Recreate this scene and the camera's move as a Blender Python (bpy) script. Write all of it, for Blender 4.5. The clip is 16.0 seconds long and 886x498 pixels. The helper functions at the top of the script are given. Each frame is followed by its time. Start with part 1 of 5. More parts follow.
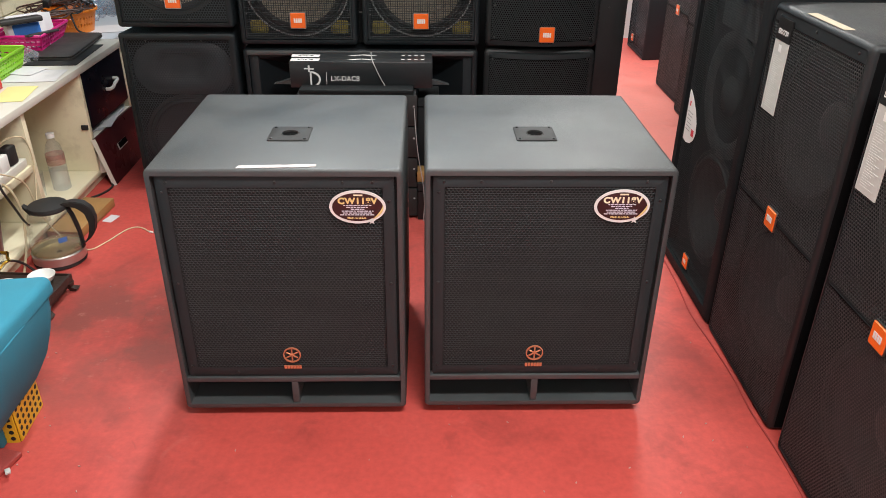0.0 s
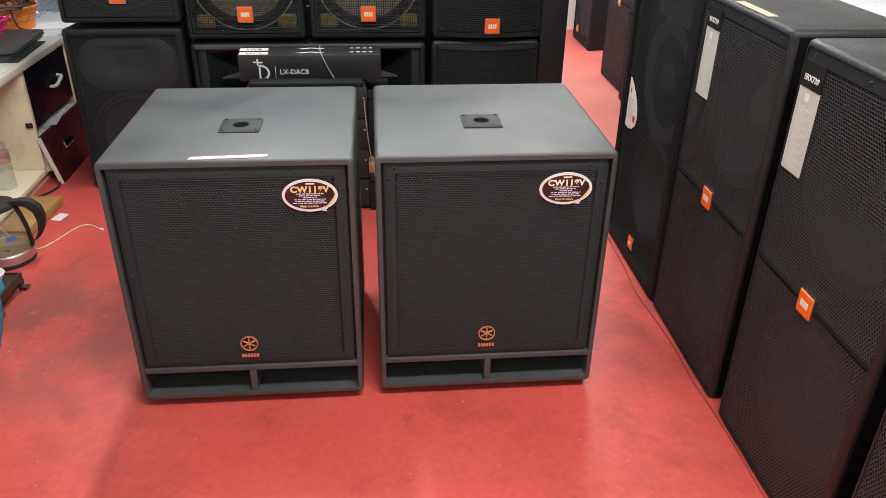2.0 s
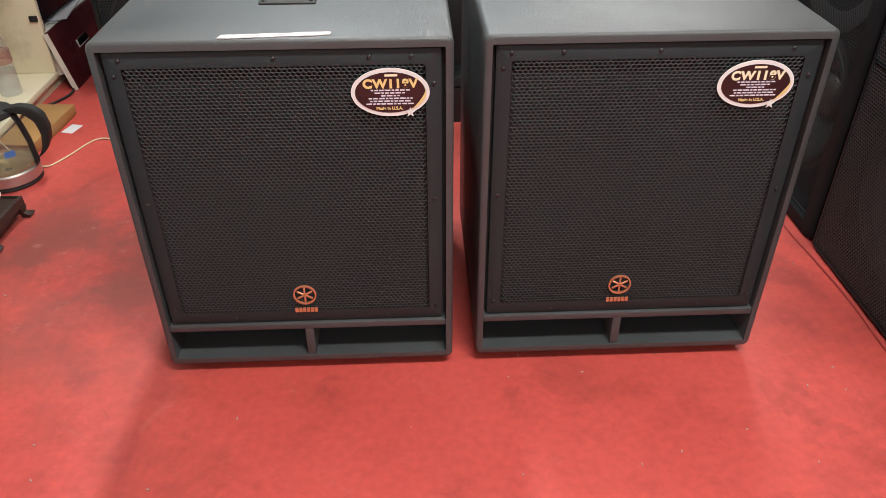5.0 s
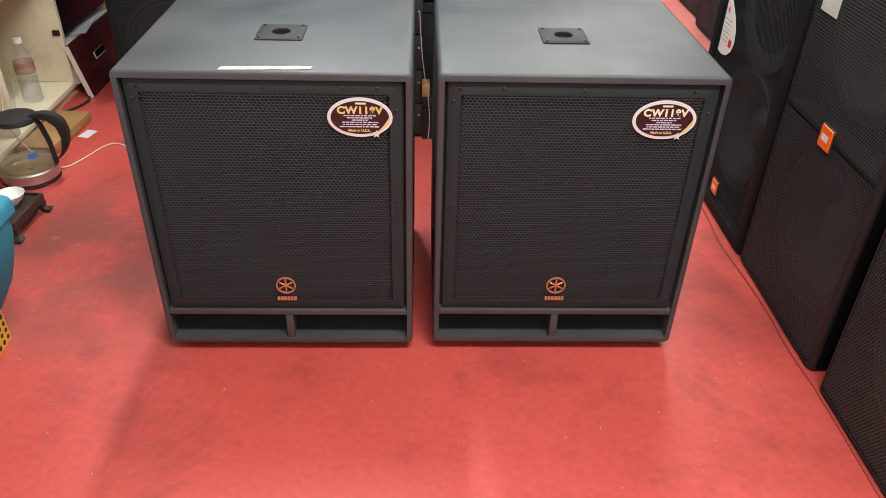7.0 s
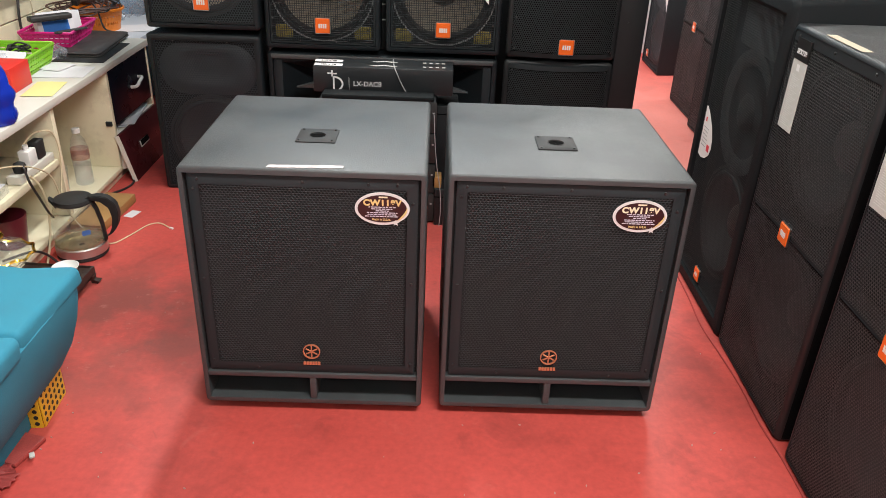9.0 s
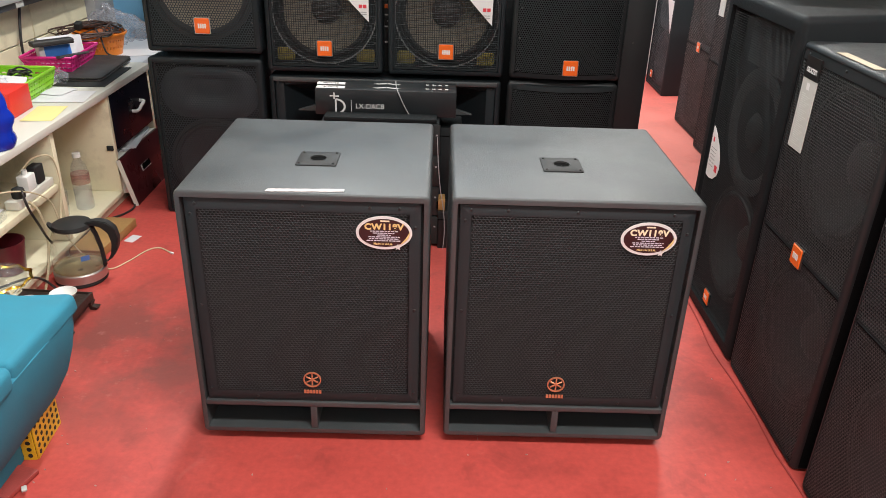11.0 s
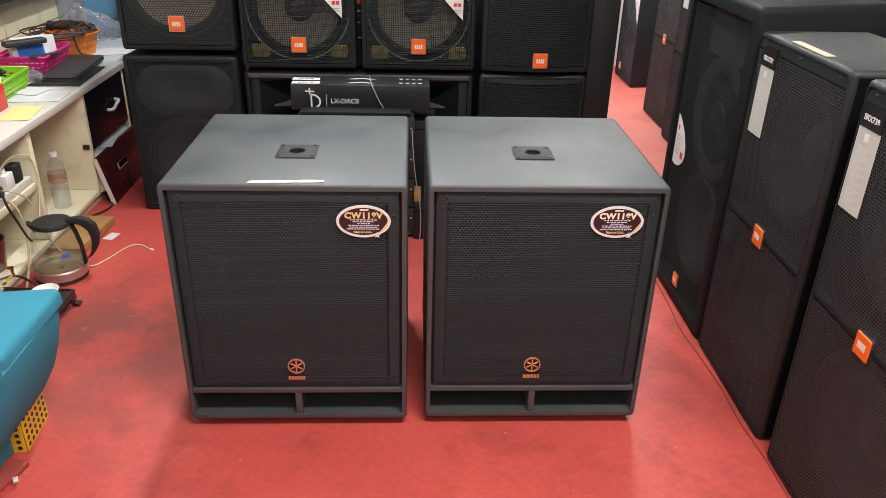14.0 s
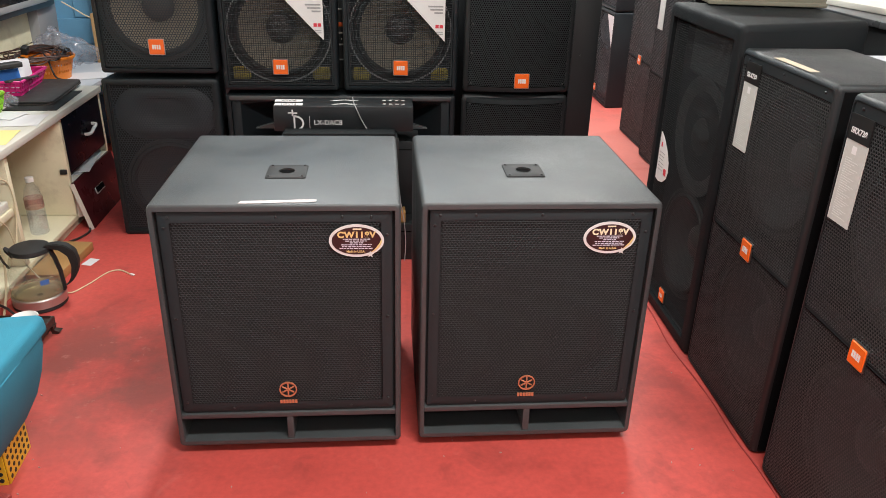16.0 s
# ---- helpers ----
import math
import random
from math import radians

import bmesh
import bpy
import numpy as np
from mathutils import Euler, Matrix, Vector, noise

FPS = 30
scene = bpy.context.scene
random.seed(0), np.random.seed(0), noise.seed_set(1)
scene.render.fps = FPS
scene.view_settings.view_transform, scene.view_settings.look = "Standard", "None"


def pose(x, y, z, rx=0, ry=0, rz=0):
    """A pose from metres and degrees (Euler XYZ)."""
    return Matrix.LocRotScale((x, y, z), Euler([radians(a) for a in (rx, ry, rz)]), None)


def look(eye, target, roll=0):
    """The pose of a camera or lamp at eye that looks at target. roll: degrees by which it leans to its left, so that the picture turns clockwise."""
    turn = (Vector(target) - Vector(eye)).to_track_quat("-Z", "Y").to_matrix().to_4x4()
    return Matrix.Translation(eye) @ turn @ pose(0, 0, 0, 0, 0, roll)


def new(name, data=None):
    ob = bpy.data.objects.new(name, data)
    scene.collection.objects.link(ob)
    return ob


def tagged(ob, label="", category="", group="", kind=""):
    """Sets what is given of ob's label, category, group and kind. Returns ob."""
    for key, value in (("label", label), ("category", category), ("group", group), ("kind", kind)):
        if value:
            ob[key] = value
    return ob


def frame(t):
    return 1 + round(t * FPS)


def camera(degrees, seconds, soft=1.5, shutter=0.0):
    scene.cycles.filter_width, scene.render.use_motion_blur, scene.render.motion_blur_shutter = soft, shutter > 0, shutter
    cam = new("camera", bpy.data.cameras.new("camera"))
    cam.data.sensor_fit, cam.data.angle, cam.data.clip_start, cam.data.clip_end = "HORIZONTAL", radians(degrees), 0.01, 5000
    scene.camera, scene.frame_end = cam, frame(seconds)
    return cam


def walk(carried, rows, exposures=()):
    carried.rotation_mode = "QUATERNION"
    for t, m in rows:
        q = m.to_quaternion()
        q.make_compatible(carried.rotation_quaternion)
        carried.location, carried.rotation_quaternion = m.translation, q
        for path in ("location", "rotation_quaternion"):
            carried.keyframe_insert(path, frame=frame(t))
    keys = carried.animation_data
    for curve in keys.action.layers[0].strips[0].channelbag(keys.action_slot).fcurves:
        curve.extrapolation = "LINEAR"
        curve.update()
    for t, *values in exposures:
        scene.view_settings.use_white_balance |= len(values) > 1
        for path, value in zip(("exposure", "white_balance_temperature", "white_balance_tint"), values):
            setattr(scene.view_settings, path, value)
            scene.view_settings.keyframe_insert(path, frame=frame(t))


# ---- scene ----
cam = camera(60.7, 16.0, soft=0.78)
PATH = [
    (0, (-0.03, 0.035, 1.307), (0.019, 1.794, 0.355), 0.7),
    (0.5, (-0.029, -0.005, 1.312), (0.054, 1.742, 0.342), 0.7),
    (1, (-0.027, -0.016, 1.314), (0.086, 1.731, 0.347), 0.6),
    (1.5, (-0.026, -0.016, 1.312), (0.115, 1.732, 0.35), 0.6),
    (2, (-0.023, -0.022, 1.311), (0.142, 1.723, 0.349), 0.9),
    (2.5, (0.012, -0.005, 1.304), (0.175, 1.736, 0.334), 1.4),
    (3, (0.073, 0.012, 1.294), (0.216, 1.746, 0.307), 1.6),
    (3.5, (0.007, 0.101, 1.264), (0.083, 1.819, 0.242), 0.8),
    (4, (-0.134, 0.305, 1.2), (-0.084, 1.999, 0.137), 0.1),
    (4.5, (-0.141, 0.411, 1.097), (-0.088, 2.071, -0.018), -0.3),
    (4.7, (-0.141, 0.425, 1.07), (-0.08, 2.072, -0.063), -0.4),
    (6.8, (-0.09, 0.302, 1.139), (-0.02, 1.936, -0.013), 1.3),
    (7, (-0.063, 0.21, 1.194), (0.0, 1.868, 0.077), 1.6),
    (7.5, (-0.001, 0.046, 1.282), (0.043, 1.753, 0.24), 1.9),
    (8, (0.011, -0.011, 1.297), (0.063, 1.723, 0.301), 2.4),
    (8.5, (-0.047, -0.015, 1.313), (-0.002, 1.738, 0.351), 2.5),
    (9, (-0.068, -0.009, 1.316), (-0.032, 1.76, 0.384), 2.4),
    (11.5, (-0.064, 0.037, 1.3), (-0.042, 1.835, 0.423), 1.8),
    (12, (-0.064, 0.031, 1.301), (-0.034, 1.831, 0.431), 1.7),
    (12.5, (-0.062, 0.022, 1.302), (-0.025, 1.825, 0.437), 1.7),
    (13, (-0.063, 0.019, 1.3), (-0.017, 1.821, 0.434), 1.6),
    (13.5, (-0.062, 0.017, 1.301), (-0.002, 1.816, 0.428), 1.5),
    (14, (-0.07, -0.034, 1.31), (0.016, 1.755, 0.421), 1.5),
    (14.5, (-0.074, -0.042, 1.311), (0.029, 1.747, 0.423), 1.4),
    (15, (-0.078, -0.041, 1.308), (0.047, 1.752, 0.431), 1.4),
    (15.5, (-0.091, -0.025, 1.3), (0.046, 1.776, 0.443), 1.3),
    (16, (-0.117, -0.028, 1.295), (0.04, 1.784, 0.462), 1.5),
]
walk(cam, [(t, look(eye, target, roll)) for t, eye, target, roll in PATH])

# ---- world and light ----
world = bpy.data.worlds.new("world")
scene.world = world
world.use_nodes = True
world.node_tree.nodes["Background"].inputs[0].default_value = (0.85, 0.92, 1.0, 1)
world.node_tree.nodes["Background"].inputs[1].default_value = 0.3
CEIL = 2.75


def tube_light(x, y, watts, length=1.2, width=0.25, along_x=True):
    d = bpy.data.lights.new("tube_light", "AREA")
    d.shape, d.size, d.size_y, d.energy = "RECTANGLE", length, width, watts
    d.color = (0.975, 0.985, 0.95)
    ob = new("tube_light", d)
    ob.matrix_world = pose(x, y, CEIL - 0.06, 0, 0, 0 if along_x else 90)
    return ob


tube_light(-0.47, 3.05, 66, 1.2, 0.12, False)
tube_light(1.0, 4.7, 104)
tube_light(0.5, 0.5, 92)
tube_light(0.3, -1.5, 34)


# ---- materials ----
def mat(name, base, rough=0.5, metal=0.0, spec=0.5, var=0.12, vscale=6.0, fine=300.0, bump=0.0, bscale=400.0,
        rvar=0.08, smudge=None, stain=None, stain_amount=0.0, stain_scale=3.0, coat=0.0):
    """A Principled material with cloudy and fine variation, optional stains and relief, in object metres."""
    m = bpy.data.materials.new(name)
    m.use_nodes = True
    nt = m.node_tree
    n, l = nt.nodes, nt.links
    p = n["Principled BSDF"]
    tc = n.new("ShaderNodeTexCoord")
    big, small = n.new("ShaderNodeTexNoise"), n.new("ShaderNodeTexNoise")
    big.inputs["Scale"].default_value, big.inputs["Detail"].default_value = vscale, 5
    small.inputs["Scale"].default_value, small.inputs["Detail"].default_value = fine, 2
    for t in (big, small):
        l.new(tc.outputs["Object"], t.inputs["Vector"])
    add = n.new("ShaderNodeMath")
    add.operation = "ADD"
    l.new(big.outputs["Fac"], add.inputs[0])
    l.new(small.outputs["Fac"], add.inputs[1])
    ramp = n.new("ShaderNodeMapRange")
    ramp.inputs["From Min"].default_value, ramp.inputs["From Max"].default_value = 0.6, 1.4
    ramp.inputs["To Min"].default_value, ramp.inputs["To Max"].default_value = 1 - var, 1 + var
    l.new(add.outputs[0], ramp.inputs["Value"])
    mul = n.new("ShaderNodeVectorMath")
    mul.operation = "SCALE"
    mul.inputs[0].default_value = base
    l.new(ramp.outputs[0], mul.inputs["Scale"])
    colour = mul.outputs[0]
    if stain:
        st = n.new("ShaderNodeTexNoise")
        st.inputs["Scale"].default_value, st.inputs["Detail"].default_value, st.inputs["Roughness"].default_value = stain_scale, 8, 0.7
        l.new(tc.outputs["Object"], st.inputs["Vector"])
        mr = n.new("ShaderNodeMapRange")
        mr.inputs["From Min"].default_value, mr.inputs["From Max"].default_value = 0.52, 0.75
        mr.inputs["To Max"].default_value = stain_amount
        l.new(st.outputs["Fac"], mr.inputs["Value"])
        mix = n.new("ShaderNodeMix")
        mix.data_type = "RGBA"
        l.new(mr.outputs[0], mix.inputs["Factor"])
        l.new(colour, mix.inputs["A"])
        mix.inputs["B"].default_value = (*stain, 1)
        colour = mix.outputs["Result"]
    if smudge:
        for scale, low, amount, tone in smudge:
            sn = n.new("ShaderNodeTexNoise")
            sn.inputs["Scale"].default_value, sn.inputs["Detail"].default_value, sn.inputs["Roughness"].default_value = scale, 6, 0.62
            sn.inputs["Distortion"].default_value = 0.6
            l.new(tc.outputs["Object"], sn.inputs["Vector"])
            sm = n.new("ShaderNodeMapRange")
            sm.inputs["From Min"].default_value, sm.inputs["From Max"].default_value = low, low + 0.16
            sm.inputs["To Max"].default_value = amount
            l.new(sn.outputs["Fac"], sm.inputs["Value"])
            sx = n.new("ShaderNodeMix")
            sx.data_type = "RGBA"
            l.new(sm.outputs[0], sx.inputs["Factor"])
            l.new(colour, sx.inputs["A"])
            sx.inputs["B"].default_value = (*tone, 1)
            colour = sx.outputs["Result"]
    l.new(colour, p.inputs["Base Color"])
    rr = n.new("ShaderNodeMapRange")
    rr.inputs["From Min"].default_value, rr.inputs["From Max"].default_value = 0.3, 0.7
    rr.inputs["To Min"].default_value, rr.inputs["To Max"].default_value = max(0.02, rough - rvar), min(1, rough + rvar)
    l.new(big.outputs["Fac"], rr.inputs["Value"])
    l.new(rr.outputs[0], p.inputs["Roughness"])
    p.inputs["Metallic"].default_value = metal
    p.inputs["Specular IOR Level"].default_value = spec
    p.inputs["Coat Weight"].default_value = coat
    if bump:
        bn = n.new("ShaderNodeTexNoise")
        bn.inputs["Scale"].default_value, bn.inputs["Detail"].default_value = bscale, 3
        l.new(tc.outputs["Object"], bn.inputs["Vector"])
        b = n.new("ShaderNodeBump")
        b.inputs["Strength"].default_value, b.inputs["Distance"].default_value = bump, 0.002
        l.new(bn.outputs["Fac"], b.inputs["Height"])
        l.new(b.outputs[0], p.inputs["Normal"])
    return m


def glass(name, tint=(1, 1, 1), rough=0.02, mixed=0.85, haze=0.0):
    """Thin clear plastic or glass: mostly let through, with gloss that grows towards its edges and some milky haze."""
    m = bpy.data.materials.new(name)
    m.use_nodes = True
    n, l = m.node_tree.nodes, m.node_tree.links
    n.remove(n["Principled BSDF"])
    tr, gl, lw, mx = (n.new("ShaderNodeBsdfTransparent"), n.new("ShaderNodeBsdfGlossy"), n.new("ShaderNodeLayerWeight"), n.new("ShaderNodeMixShader"))
    df, mh = n.new("ShaderNodeBsdfDiffuse"), n.new("ShaderNodeMixShader")
    tr.inputs[0].default_value = (*[c * mixed for c in tint], 1)
    df.inputs[0].default_value = (*[0.8 * c for c in tint], 1)
    mh.inputs[0].default_value = haze
    gl.inputs["Roughness"].default_value = rough
    lw.inputs["Blend"].default_value = 0.12
    mr = n.new("ShaderNodeMapRange")
    mr.inputs["To Min"].default_value, mr.inputs["To Max"].default_value = 0.03, 0.55
    l.new(lw.outputs["Facing"], mr.inputs["Value"])
    l.new(tr.outputs[0], mh.inputs[1])
    l.new(df.outputs[0], mh.inputs[2])
    l.new(mr.outputs[0], mx.inputs[0])
    l.new(mh.outputs[0], mx.inputs[1])
    l.new(gl.outputs[0], mx.inputs[2])
    l.new(mx.outputs[0], n["Material Output"].inputs[0])
    return m


M_FLOOR = mat("red_floor", (0.51, 0.073, 0.060), 0.44, spec=0.5, var=0.16, vscale=2.2, fine=60, smudge=[(5.5, 0.60, 0.55, (0.13, 0.028, 0.025)), (14.0, 0.66, 0.5, (0.10, 0.025, 0.022)), (9.0, 0.64, 0.35, (0.62, 0.22, 0.19))], bump=0.12, bscale=120, rvar=0.1,
              stain=(0.16, 0.03, 0.026), stain_amount=0.75, stain_scale=1.9)


def floor_patch(m, x, y, radius, tone, amount, scale, low):
    """A patch of another tone round a place on the floor, broken up by noise."""
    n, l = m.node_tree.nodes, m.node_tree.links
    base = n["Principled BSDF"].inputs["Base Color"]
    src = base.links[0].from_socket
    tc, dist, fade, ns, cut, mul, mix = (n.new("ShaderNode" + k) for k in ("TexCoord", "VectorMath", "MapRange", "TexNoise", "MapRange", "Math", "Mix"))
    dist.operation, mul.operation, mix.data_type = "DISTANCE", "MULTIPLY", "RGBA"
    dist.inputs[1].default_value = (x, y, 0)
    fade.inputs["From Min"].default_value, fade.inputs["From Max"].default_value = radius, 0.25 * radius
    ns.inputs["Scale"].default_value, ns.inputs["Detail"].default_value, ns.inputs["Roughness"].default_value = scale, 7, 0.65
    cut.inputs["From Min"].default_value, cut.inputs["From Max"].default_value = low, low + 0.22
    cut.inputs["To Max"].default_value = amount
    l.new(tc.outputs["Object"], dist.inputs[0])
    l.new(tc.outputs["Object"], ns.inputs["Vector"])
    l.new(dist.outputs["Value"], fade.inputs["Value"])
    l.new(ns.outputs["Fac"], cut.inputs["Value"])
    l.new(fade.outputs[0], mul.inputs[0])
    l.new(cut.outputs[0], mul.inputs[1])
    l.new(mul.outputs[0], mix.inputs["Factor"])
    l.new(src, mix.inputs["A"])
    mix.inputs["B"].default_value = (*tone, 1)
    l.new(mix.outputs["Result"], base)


# trodden, dusty floor by the sofa and tea tray
floor_patch(M_FLOOR, -0.98, 1.95, 0.62, (0.21, 0.060, 0.050), 0.85, 4.0, 0.36)
floor_patch(M_FLOOR, -0.95, 2.00, 0.50, (0.60, 0.30, 0.26), 0.6, 26.0, 0.60)
# darker mottled patches before and beside the right-hand subwoofer
floor_patch(M_FLOOR, 0.55, 1.15, 0.60, (0.24, 0.035, 0.030), 0.7, 9.0, 0.52)
floor_patch(M_FLOOR, 0.66, 2.05, 0.55, (0.24, 0.045, 0.040), 0.7, 7.0, 0.46)
# paler, less saturated wash over the aisle floor
floor_patch(M_FLOOR, 1.05, 3.9, 1.9, (0.60, 0.25, 0.21), 0.55, 3.0, 0.20)
M_CEIL = mat("ceiling_white", (0.78, 0.78, 0.76), 0.8, var=0.04)
M_WALL = mat("white_plaster", (0.72, 0.72, 0.70), 0.7, var=0.06, vscale=2, bump=0.1, bscale=90)
M_CREAM = mat("cream_tile", (0.72, 0.66, 0.47), 0.4, var=0.14, vscale=5, bump=0.15, bscale=60, stain=(0.25, 0.20, 0.12), stain_amount=0.5, stain_scale=6)
M_BLUE_WALL = mat("blue_paint", (0.135, 0.34, 0.53), 0.6, var=0.1, vscale=4)
M_GREY_COL = mat("grey_paint", (0.29, 0.29, 0.30), 0.6, var=0.1)
M_CAB = mat("textured_black_paint", (0.050, 0.0545, 0.0565), 0.47, spec=0.6, var=0.16, vscale=7, fine=350, bump=0.4, bscale=480)
M_CAB_B = mat("matt_black_paint", (0.0100, 0.0118, 0.0130), 0.48, spec=0.4, var=0.2, vscale=6, fine=350, bump=0.3, bscale=600)
M_CAB_D = mat("charcoal_paint", (0.0080, 0.0098, 0.0110), 0.66, spec=0.18, var=0.16, vscale=7, fine=350, bump=0.35, bscale=700)
M_CAB_C = mat("black_carpet_paint", (0.0100, 0.0138, 0.0165), 0.5, spec=0.3, var=0.2, vscale=6, fine=300, bump=0.4, bscale=500)
M_RIM = mat("black_steel_rim", (0.0225, 0.0285, 0.0310), 0.55, spec=0.25, var=0.12, vscale=9)
M_GRILLE = mat("black_steel_grille", (0.0258, 0.0305, 0.0325), 0.5, spec=0.35, metal=0.0, var=0.12, vscale=9)
M_GRILLE_B = mat("black_steel_grille_b", (0.0150, 0.0185, 0.0205), 0.65, spec=0.25, var=0.12, vscale=9)
M_GRILLE_C = mat("black_steel_grille_c", (0.022, 0.031, 0.038), 0.45, spec=0.35, var=0.12, vscale=9)
# shade of the narrow gaps between tall speakers, as a colour
M_GAP_SHADE = mat("gap_shade_black", (0.004, 0.0042, 0.0045), 0.95, spec=0.05)
M_GRILLE_T = mat("black_steel_grille_t", (0.0265, 0.0290, 0.0300), 0.46, spec=0.45, var=0.12, vscale=9)
M_HORN = mat("dark_horn", (0.024, 0.031, 0.038), 0.6, var=0.15, vscale=8)
M_FOAM = mat("grey_foam", (0.0175, 0.0188, 0.0195), 0.9, var=0.2)
M_DARK = mat("dark_inside", (0.009, 0.009, 0.009), 0.8, var=0.2)
# near-black, hardly glossy: stands in for shade inside ports and holes
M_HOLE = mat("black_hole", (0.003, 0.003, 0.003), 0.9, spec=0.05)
M_INSIDE = mat("dark_baffle", (0.010, 0.0115, 0.0125), 0.75, spec=0.2, var=0.2)
M_CONE = mat("grey_paper_cone", (0.22, 0.19, 0.145), 0.7, var=0.15, vscale=20)
M_CONE_D = mat("dark_paper_cone", (0.032, 0.034, 0.035), 0.6, var=0.2, vscale=20)
M_CAP = mat("dark_dust_cap", (0.055, 0.045, 0.042), 0.55, var=0.15)
M_RUBBER = mat("black_rubber", (0.015, 0.015, 0.015), 0.65)
M_STEEL = mat("steel", (0.55, 0.55, 0.55), 0.3, metal=1.0)
M_BRUSHED = mat("brushed_steel", (0.50, 0.49, 0.46), 0.33, metal=0.85)
M_SCREW = mat("black_screw", (0.045, 0.045, 0.046), 0.35, metal=0.6)
M_ORANGE = mat("orange_badge", (0.80, 0.13, 0.012), 0.4, var=0.05)
M_WHITE = mat("white_print", (0.70, 0.69, 0.68), 0.5, var=0.03)
M_GREYPRINT = mat("grey_print", (0.30, 0.30, 0.30), 0.5, var=0.03)
M_LABEL = mat("grey_label", (0.50, 0.50, 0.47), 0.5, var=0.05, vscale=15)
M_TAPE = mat("masking_tape", (0.44, 0.37, 0.27), 0.7, var=0.05)
M_DULLPRINT = mat("dull_print", (0.35, 0.35, 0.36), 0.5)
M_BLACKPRINT = mat("black_print", (0.010, 0.010, 0.010), 0.45)
M_COPPER = mat("copper_emblem", (0.75, 0.36, 0.20), 0.35, metal=0.7)
M_MAROON = mat("maroon_print", (0.030, 0.007, 0.008), 0.5, var=0.05)
M_GOLD = mat("gold_print", (0.72, 0.55, 0.23), 0.35)
M_CREAMPRINT = mat("cream_print", (0.80, 0.74, 0.52), 0.4)
M_FINEPRINT = mat("pale_print", (0.62, 0.60, 0.68), 0.45)
M_RED = mat("red_print", (0.62, 0.04, 0.06), 0.5)
M_CARTON = mat("black_carton", (0.016, 0.018, 0.020), 0.38, var=0.1)
M_LAMINATE = mat("cream_laminate", (0.74, 0.68, 0.49), 0.45, var=0.09, vscale=4, stain=(0.36, 0.28, 0.18), stain_amount=0.5, stain_scale=7)
M_LAMTOP = mat("white_laminate", (0.63, 0.61, 0.545), 0.4, var=0.05, vscale=4, stain=(0.5, 0.45, 0.35), stain_amount=0.4, stain_scale=5)
M_GLOSSBLACK = mat("gloss_black_drawer", (0.0055, 0.006, 0.011), 0.30, spec=0.07, var=0.1)
M_WINE = mat("wine_drawer", (0.050, 0.009, 0.011), 0.3, spec=0.15, var=0.15)
M_PINKPRINT = mat("pink_print", (0.55, 0.42, 0.45), 0.8)
M_PAPERTAPE = mat("paper_tape", (0.56, 0.51, 0.51), 0.8, var=0.12, vscale=60)
M_PAPER = mat("white_paper", (0.64, 0.63, 0.65), 0.8, var=0.03)
M_YELLOWP = mat("yellow_paper", (0.74, 0.68, 0.28), 0.8, var=0.05)
M_TEAL = mat("teal_fabric", (0.030, 0.230, 0.335), 0.85, var=0.16, vscale=9, fine=500, bump=0.35, bscale=500)
M_YELLOW = mat("yellow_plastic", (0.70, 0.42, 0.02), 0.4)
M_MAGENTA = mat("magenta_plastic", (0.60, 0.012, 0.19), 0.35)
M_GREEN = mat("green_plastic", (0.25, 0.55, 0.03), 0.35)
M_ORANGEP = mat("orange_plastic", (0.72, 0.20, 0.015), 0.35)
M_BLUEP = mat("blue_plastic", (0.006, 0.03, 0.40), 0.3)
M_REDBOX = mat("red_card", (0.68, 0.035, 0.025), 0.45)
M_BLUEBOX = mat("blue_card", (0.03, 0.17, 0.55), 0.45)
M_CABLE = mat("black_cable", (0.020, 0.018, 0.018), 0.45)
M_CABLE_BR = mat("brown_cable", (0.060, 0.028, 0.020), 0.45)
M_CABLE_W = mat("cream_cable", (0.62, 0.52, 0.34), 0.5)
M_LAPTOP = mat("black_laptop", (0.034, 0.031, 0.030), 0.55, var=0.15, vscale=20)
M_WOOD = mat("brown_board", (0.36, 0.20, 0.07), 0.5, var=0.2, vscale=8)
M_WOODPOST = mat("light_wood", (0.45, 0.28, 0.13), 0.55, var=0.15, vscale=8)
M_DARKWOOD = mat("carved_dark_wood", (0.035, 0.022, 0.018), 0.4, var=0.3, vscale=30, bump=0.5, bscale=90)
M_PORCELAIN = mat("white_porcelain", (0.80, 0.80, 0.77), 0.15, var=0.02)
M_POT = mat("wine_pot", (0.12, 0.012, 0.022), 0.4)
M_GOLDLEAF = mat("gold_rim", (0.80, 0.52, 0.08), 0.22, metal=1.0)
M_OLIVE = mat("olive_carton", (0.28, 0.22, 0.04), 0.5)
M_CYAN = mat("teal_card", (0.03, 0.42, 0.42), 0.5)
M_KHAKI = mat("khaki_cloth", (0.17, 0.16, 0.12), 0.85, var=0.2, vscale=14, bump=0.5, bscale=60)
M_PALEBOX = mat("pale_grey_board", (0.48, 0.50, 0.54), 0.5, var=0.05)
M_SCREEN = mat("dark_screen", (0.02, 0.02, 0.022), 0.12, var=0.05)
M_BEZEL = mat("dark_bezel", (0.045, 0.047, 0.05), 0.35)
M_GLASS = glass("clear_glass", (0.97, 0.98, 0.97), 0.03, 0.95, 0.05)
M_PET = glass("clear_plastic", (0.97, 0.98, 1.0), 0.05, 0.96, 0.05)
M_CORD = mat("red_cord", (0.33, 0.045, 0.04), 0.7)
